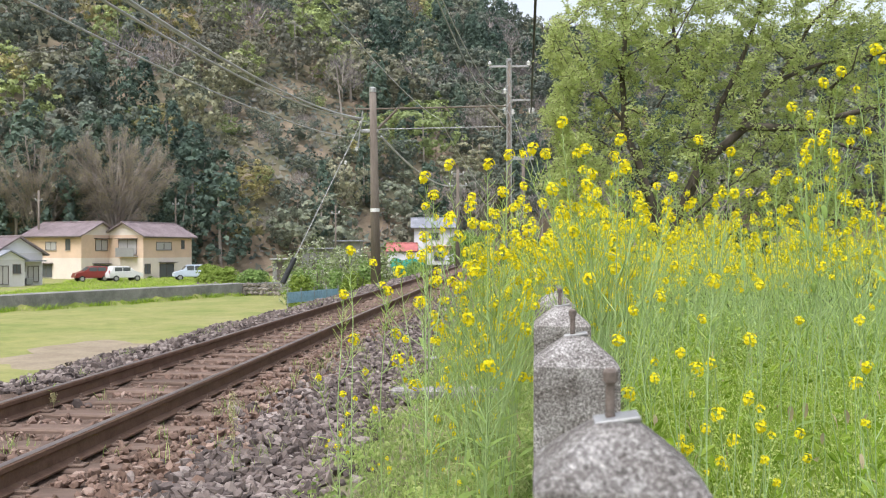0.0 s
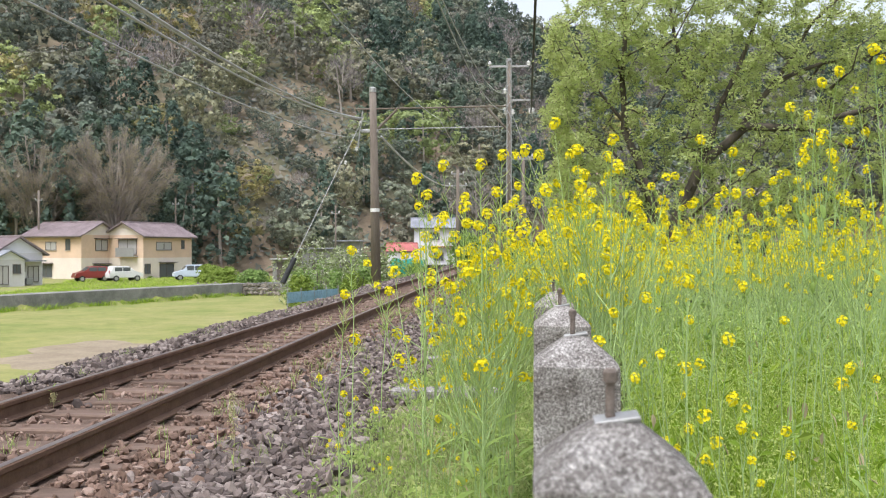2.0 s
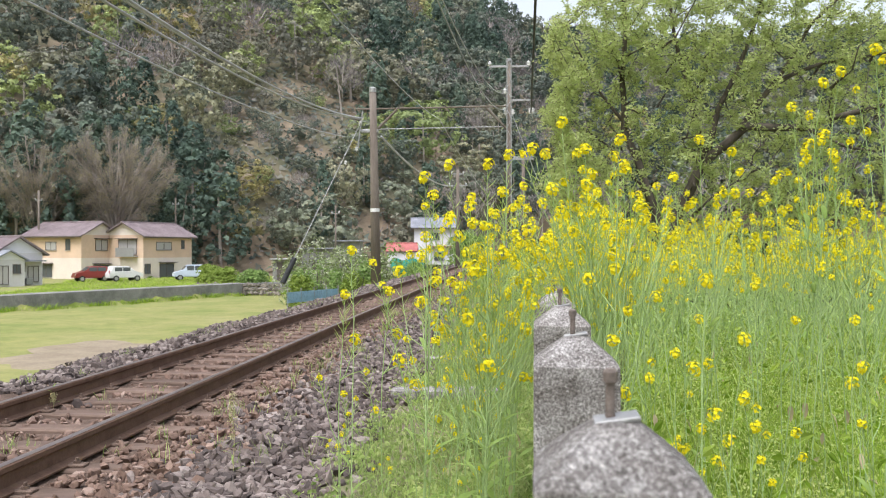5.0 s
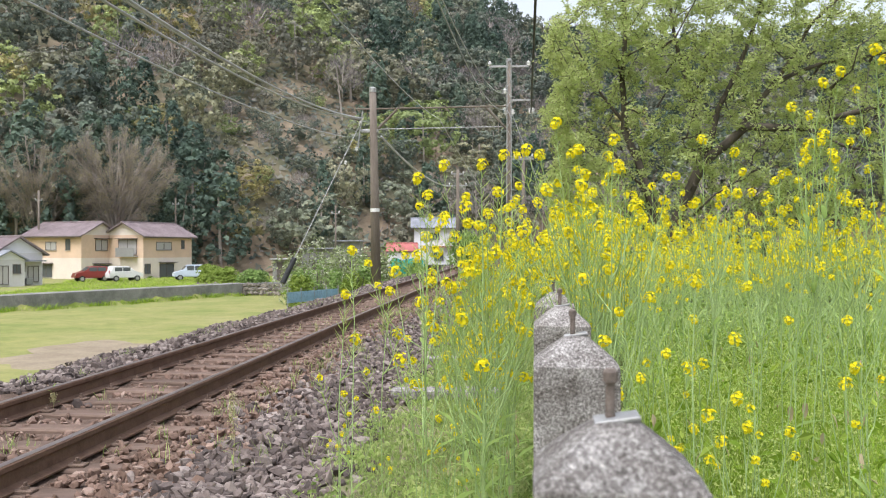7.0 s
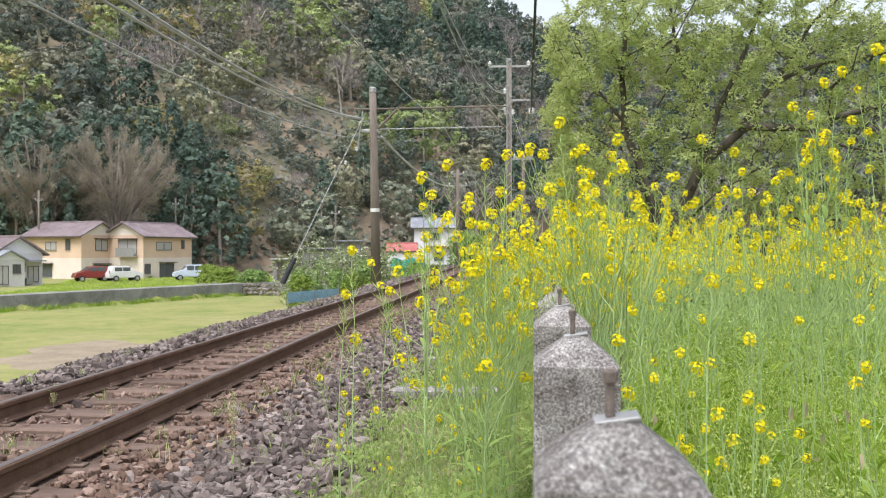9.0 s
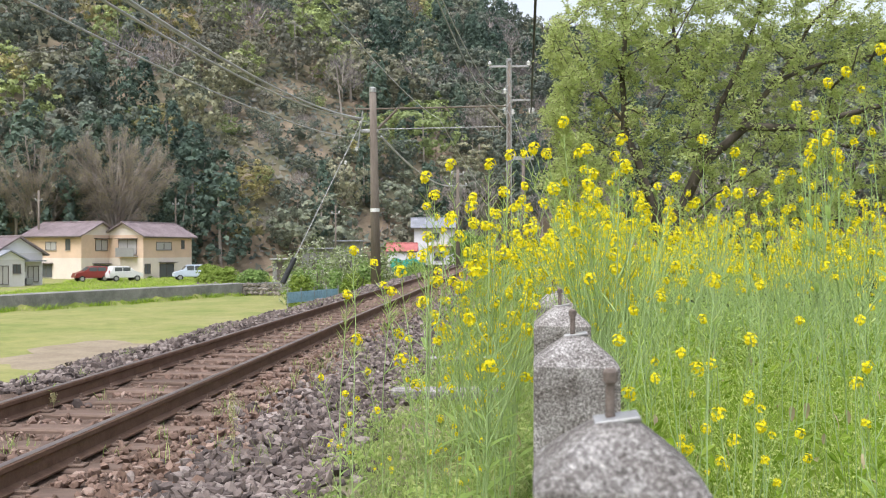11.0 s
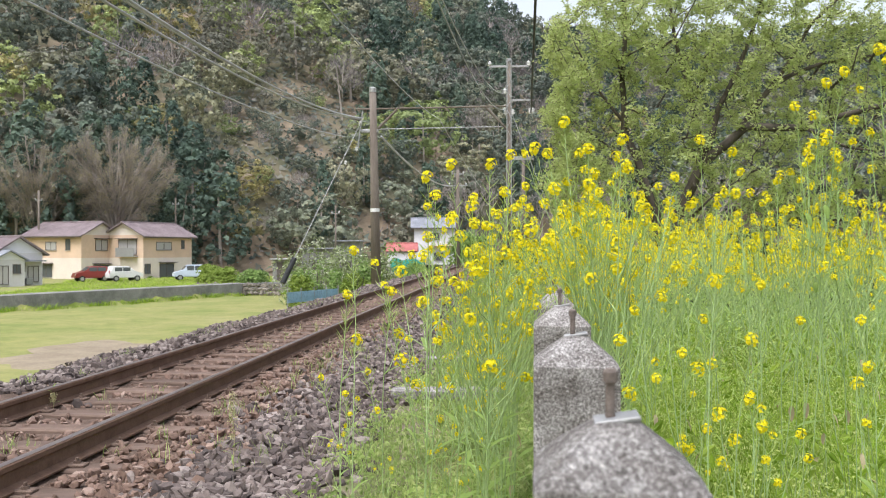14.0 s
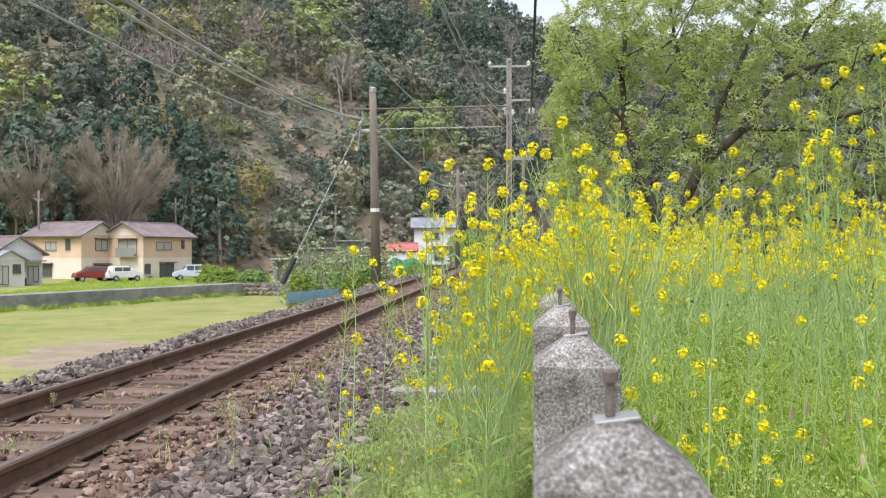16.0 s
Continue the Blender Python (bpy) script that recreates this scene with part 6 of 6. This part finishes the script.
# ---- what moves: the plants in the wind, in metres at the flower head ----
TIMES = [0, 0.5, 1, 1.5, 2, 2.5, 3, 3.5, 4, 4.8, 5.6, 6.5, 7, 7.5, 8, 8.5, 9, 9.8, 10.7, 11.5, 12, 12.5, 13, 13.5, 14, 14.5, 15, 15.5, 16]
WIND = [
    [-4, -7, -10, -12, -18, -16, -12, -9, -7, -4, -9, -13, -16, -12, -15, -12, -9, -4, -2, -1, 0, 0, 0, 0, 0, -3, -3, -3, -4],
    [-2, -5, -11, -22, -43, -29, -35, -40, -17, -12, -20, -26, -31, -17, -8, -11, -3, 0, -2, 1, 0, 0, 1, 1, 1, 1, 1, 3, 3],
    [-4, -4, -1, 0, 0, 5, 0, 6, 2, -3, 3, 6, 3, 2, 2, -7, 2, -2, 4, 3, 3, 0, -12, -3, -1, -10, 6, -7, 0],
    [-6, -6, -7, -7, -4, -3, -6, -3, -1, -3, -5, -3, -3, -4, -6, -3, -3, -1, 0, 0, 0, 0, 2, 0, 0, 0, 0, 0, 0],
    [-12, -12, -14, -13, -16, -10, -8, -6, -10, -12, -14, -13, -13, -18, -19, -9, -10, -4, -2, 0, 0, 0, -3, -5, -5, -7, -5, -9, -5],
]
REACH = [0.0020, 0.00135, 0.0022, 0.0024, 0.0018]
GUST = [(0.0, 0), (0.3, -0.012), (0.5, -0.047), (0.6, -0.052), (0.8, -0.02), (1.2, 0.0), (2.0, 0.0), (2.8, 0.0), (3.0, -0.022), (3.1, -0.045), (3.2, -0.063), (3.3, -0.085),
        (3.4, -0.093), (3.5, -0.088), (3.6, -0.070), (3.7, -0.049), (3.8, -0.024), (4.2, 0.0), (5.5, 0.0), (16.0, 0.0)]


def motions():
    for ob, root, rot, height, sway, amount, lean in SWAYING:
        rows = []
        root = root + Vector((lean, 0, 0))
        track = GUST if sway == 9 else [(t, w * REACH[sway] * amount) for t, w in zip(TIMES, WIND[sway])]
        for t, d in track:
            tilt = Matrix.Rotation(math.asin((d - lean) / height), 4, "Y")
            rows.append((t, Matrix.Translation(root) @ tilt @ rot))
        walk(ob, rows)
    for ob, k in zip(PATCHES, (0.5, 0.35, 0.2)):
        at = ob.matrix_basis.translation.copy()
        walk(ob, [(t, pose(at.x + w * 0.002 * k, at.y, at.z)) for t, w in zip(TIMES, WIND[0])])


# ---- small things by the line ----
NETG = leafy("green net", tones((0.03, 0.22, 0.16), (0.04, 0.27, 0.20), (0.05, 0.32, 0.24)), 0.4, 0.7)
BLUES = surface("faded blue sheet", [(0.3, (0.30, 0.46, 0.60)), (0.7, (0.42, 0.58, 0.72))], 1.2, 0.7, 0, 10, 0.3, 0.02)
SAND = surface("bare sandy soil", [(0.3, (0.23, 0.185, 0.13)), (0.7, (0.35, 0.29, 0.21))], 0.7, 1.0, 0, 12, 0.6, 0.02)
STONEW = surface("rough field stone", [(0.3, (0.13, 0.115, 0.095)), (0.7, (0.27, 0.24, 0.20))], 1.5, 0.95, 0, 9, 0.5, 0.02, piece=0.3)


def build_net_shed():
    a = (-12.27, 107.38, -0.81)
    ob = thing("net_shed", "garden frame draped with a green net", "net frame", (a[0], a[1], land(a[0], a[1])))
    bm = bmesh.new()
    n = 10
    rows = []
    for i in range(7):
        x = -1.9 + i * 0.63
        rows.append([bm.verts.new((x, -1.3 * math.cos(math.pi * k / n), 0.3 + (1.7 + 0.15 * math.sin(i * 2.1)) * math.sin(math.pi * k / n) ** 0.6)) for k in range(n + 1)])
    for r0, r1 in zip(rows, rows[1:]):
        for k in range(n):
            bm.faces.new((r0[k], r0[k + 1], r1[k + 1], r1[k]))
    part("net", bm, NETG, ob)
    for x in (-1.9, 0, 1.9):
        part("hoop", tube(bmesh.new(), [(x, -1.3 * math.cos(math.pi * k / 10), 0.25 + 1.7 * math.sin(math.pi * k / 10) ** 0.6) for k in range(11)], 0.03, 6), ZINC, ob)


build_net_shed()


def build_blue_fence():
    a, b = (-9.72, 39.37, -0.73), (-8.30, 43.49, -0.86)
    ob = thing("sheet_fence", "low faded blue corrugated sheet fence by the bank", "fence", a)
    d = Vector(b) - Vector(a)
    d.z = 0
    n = 48
    bm = bmesh.new()
    rows = []
    for k in range(n + 1):
        p = d * (k / n) + Vector((0, 0.05 * (k % 2), 0))
        rows.append([bm.verts.new((p.x, p.y, z)) for z in (-0.25, 0.22)])
    for r0, r1 in zip(rows, rows[1:]):
        bm.faces.new((r0[0], r1[0], r1[1], r0[1]))
    g = bmesh.ops.solidify(bm, geom=bm.faces[:], thickness=0.01)
    part("sheet", bm, BLUES, ob)
    for k in range(5):
        p = d * (k / 4)
        part("post", rod((p.x, p.y + 0.1, -0.6), (p.x, p.y + 0.1, 0.36), 0.03, sides=6), ZINC, ob)


build_blue_fence()


def build_far_pole(at, h, r, arms):
    ob = thing("utility_pole", "distant grey utility pole with short cross arms", "pole", at, "poles along the line")
    part("mast", tube(bmesh.new(), [(0, 0, -0.8), (0, 0, h)], [r, r * 0.75], 10), POLEC, ob, smooth=True)
    for z, w in arms:
        part("cross_arm", block(-w, w, -0.04, 0.04, z, z + 0.09), ZINC, ob)
        for s in (-1, 1):
            insulator((s * w * 0.9, 0, z + 0.1), ob, 0.07, 0.16)


for c, r, arms in (((-4.35, 71.88, 7.50), 0.17, ((1.3, 0.7), (0.4, 0.5))), ((-18.14, 93.89, 5.73), 0.10, ((0.8, 0.4),)), ((-42.71, 115.08, 7.86), 0.13, ((0.9, 0.4),)), ((-52.85, 100.27, 7.84), 0.15, ((1.1, 0.4),)), ((0.64, 66.24, 8.11), 0.15, ((0.3, 0.7),))):
    g = float(land(c[0], c[1]))
    build_far_pole((c[0], c[1], g), c[2] - g, r, tuple((c[2] - g - z, w) for z, w in arms))


def build_flat_roof(c, w, name, label, mat):
    g = float(land(c[0], c[1]))
    ob = thing(name, label, "shed", (c[0], c[1], g), turn=3)
    part("wall", block(-w / 2 + 0.2, w / 2 - 0.2, -1.4, 1.4, -0.8, c[2] - g), WALLC, ob)
    part("roof", block(-w / 2, w / 2, -1.8, 1.8, c[2] - g, c[2] - g + 0.12, 0.02), mat, ob)
    part("door", block(-0.5, 0.4, -1.43, -1.38, -0.2, 1.8), FRAMEM, ob)


build_flat_roof((-19.18, 90.80, 1.35), 3.4, "shed", "low grey shed with a flat roof behind the bushes", ROOFG)
build_flat_roof((-17.29, 96.96, 2.12), 3.0, "shed", "low grey shed with a flat roof behind the bushes", ROOFG)
build_flat_roof((-21.54, 86.61, 0.34), 2.2, "shed", "small white shed beside the terrace", ZINC)


def build_sand():
    bm = bmesh.new()
    c = Vector((-15.7, 34.4, -2.60))
    ring = []
    for k in range(28):
        a = 2 * math.pi * k / 28
        r = 1 + 0.22 * math.sin(a * 3 + 1) + 0.12 * math.sin(a * 7)
        x, y = c.x + 3.4 * r * math.cos(a), c.y + 4.3 * r * math.sin(a)
        ring.append((x, y))
    top = [bm.verts.new((x, y, -2.60)) for x, y in ring]
    inner = [bm.verts.new((c.x + (x - c.x) * 0.9, c.y + (y - c.y) * 0.9, -2.54)) for x, y in ring]
    bm.faces.new(inner)
    for k in range(28):
        bm.faces.new((top[k], top[(k + 1) % 28], inner[(k + 1) % 28], inner[k]))
    ob = new("soil_patch")
    tagged(ob, "bare sandy soil patch at the field's edge", "soil", kind="structure")
    part("soil", bm, SAND, ob)


build_sand()


def build_stone_wall():
    rng = np.random.default_rng(12)
    ob = thing("stone_wall", "low dry wall of rough brown field stones", "wall")
    a, b = Vector((-27.31, 78.15, -2.09)), Vector((-19.33, 76.75, -2.01))
    meshes = [mesh_of("stone", sv * 0.27, sf, STONEW) for sv, sf in (stone_shape(rng) for _ in range(5))]
    for row in range(3):
        for k in range(26):
            p = a.lerp(b, (k + 0.5 * (row % 2)) / 26)
            o = new("stone", meshes[(k * 3 + row) % 5])
            o.parent = ob
            o.matrix_basis = pose(p.x, p.y + 0.1 * row, -2.55 + 0.2 + row * 0.32, rng.uniform(-20, 20), rng.uniform(-20, 20), rng.uniform(0, 360))


build_stone_wall()


motions()
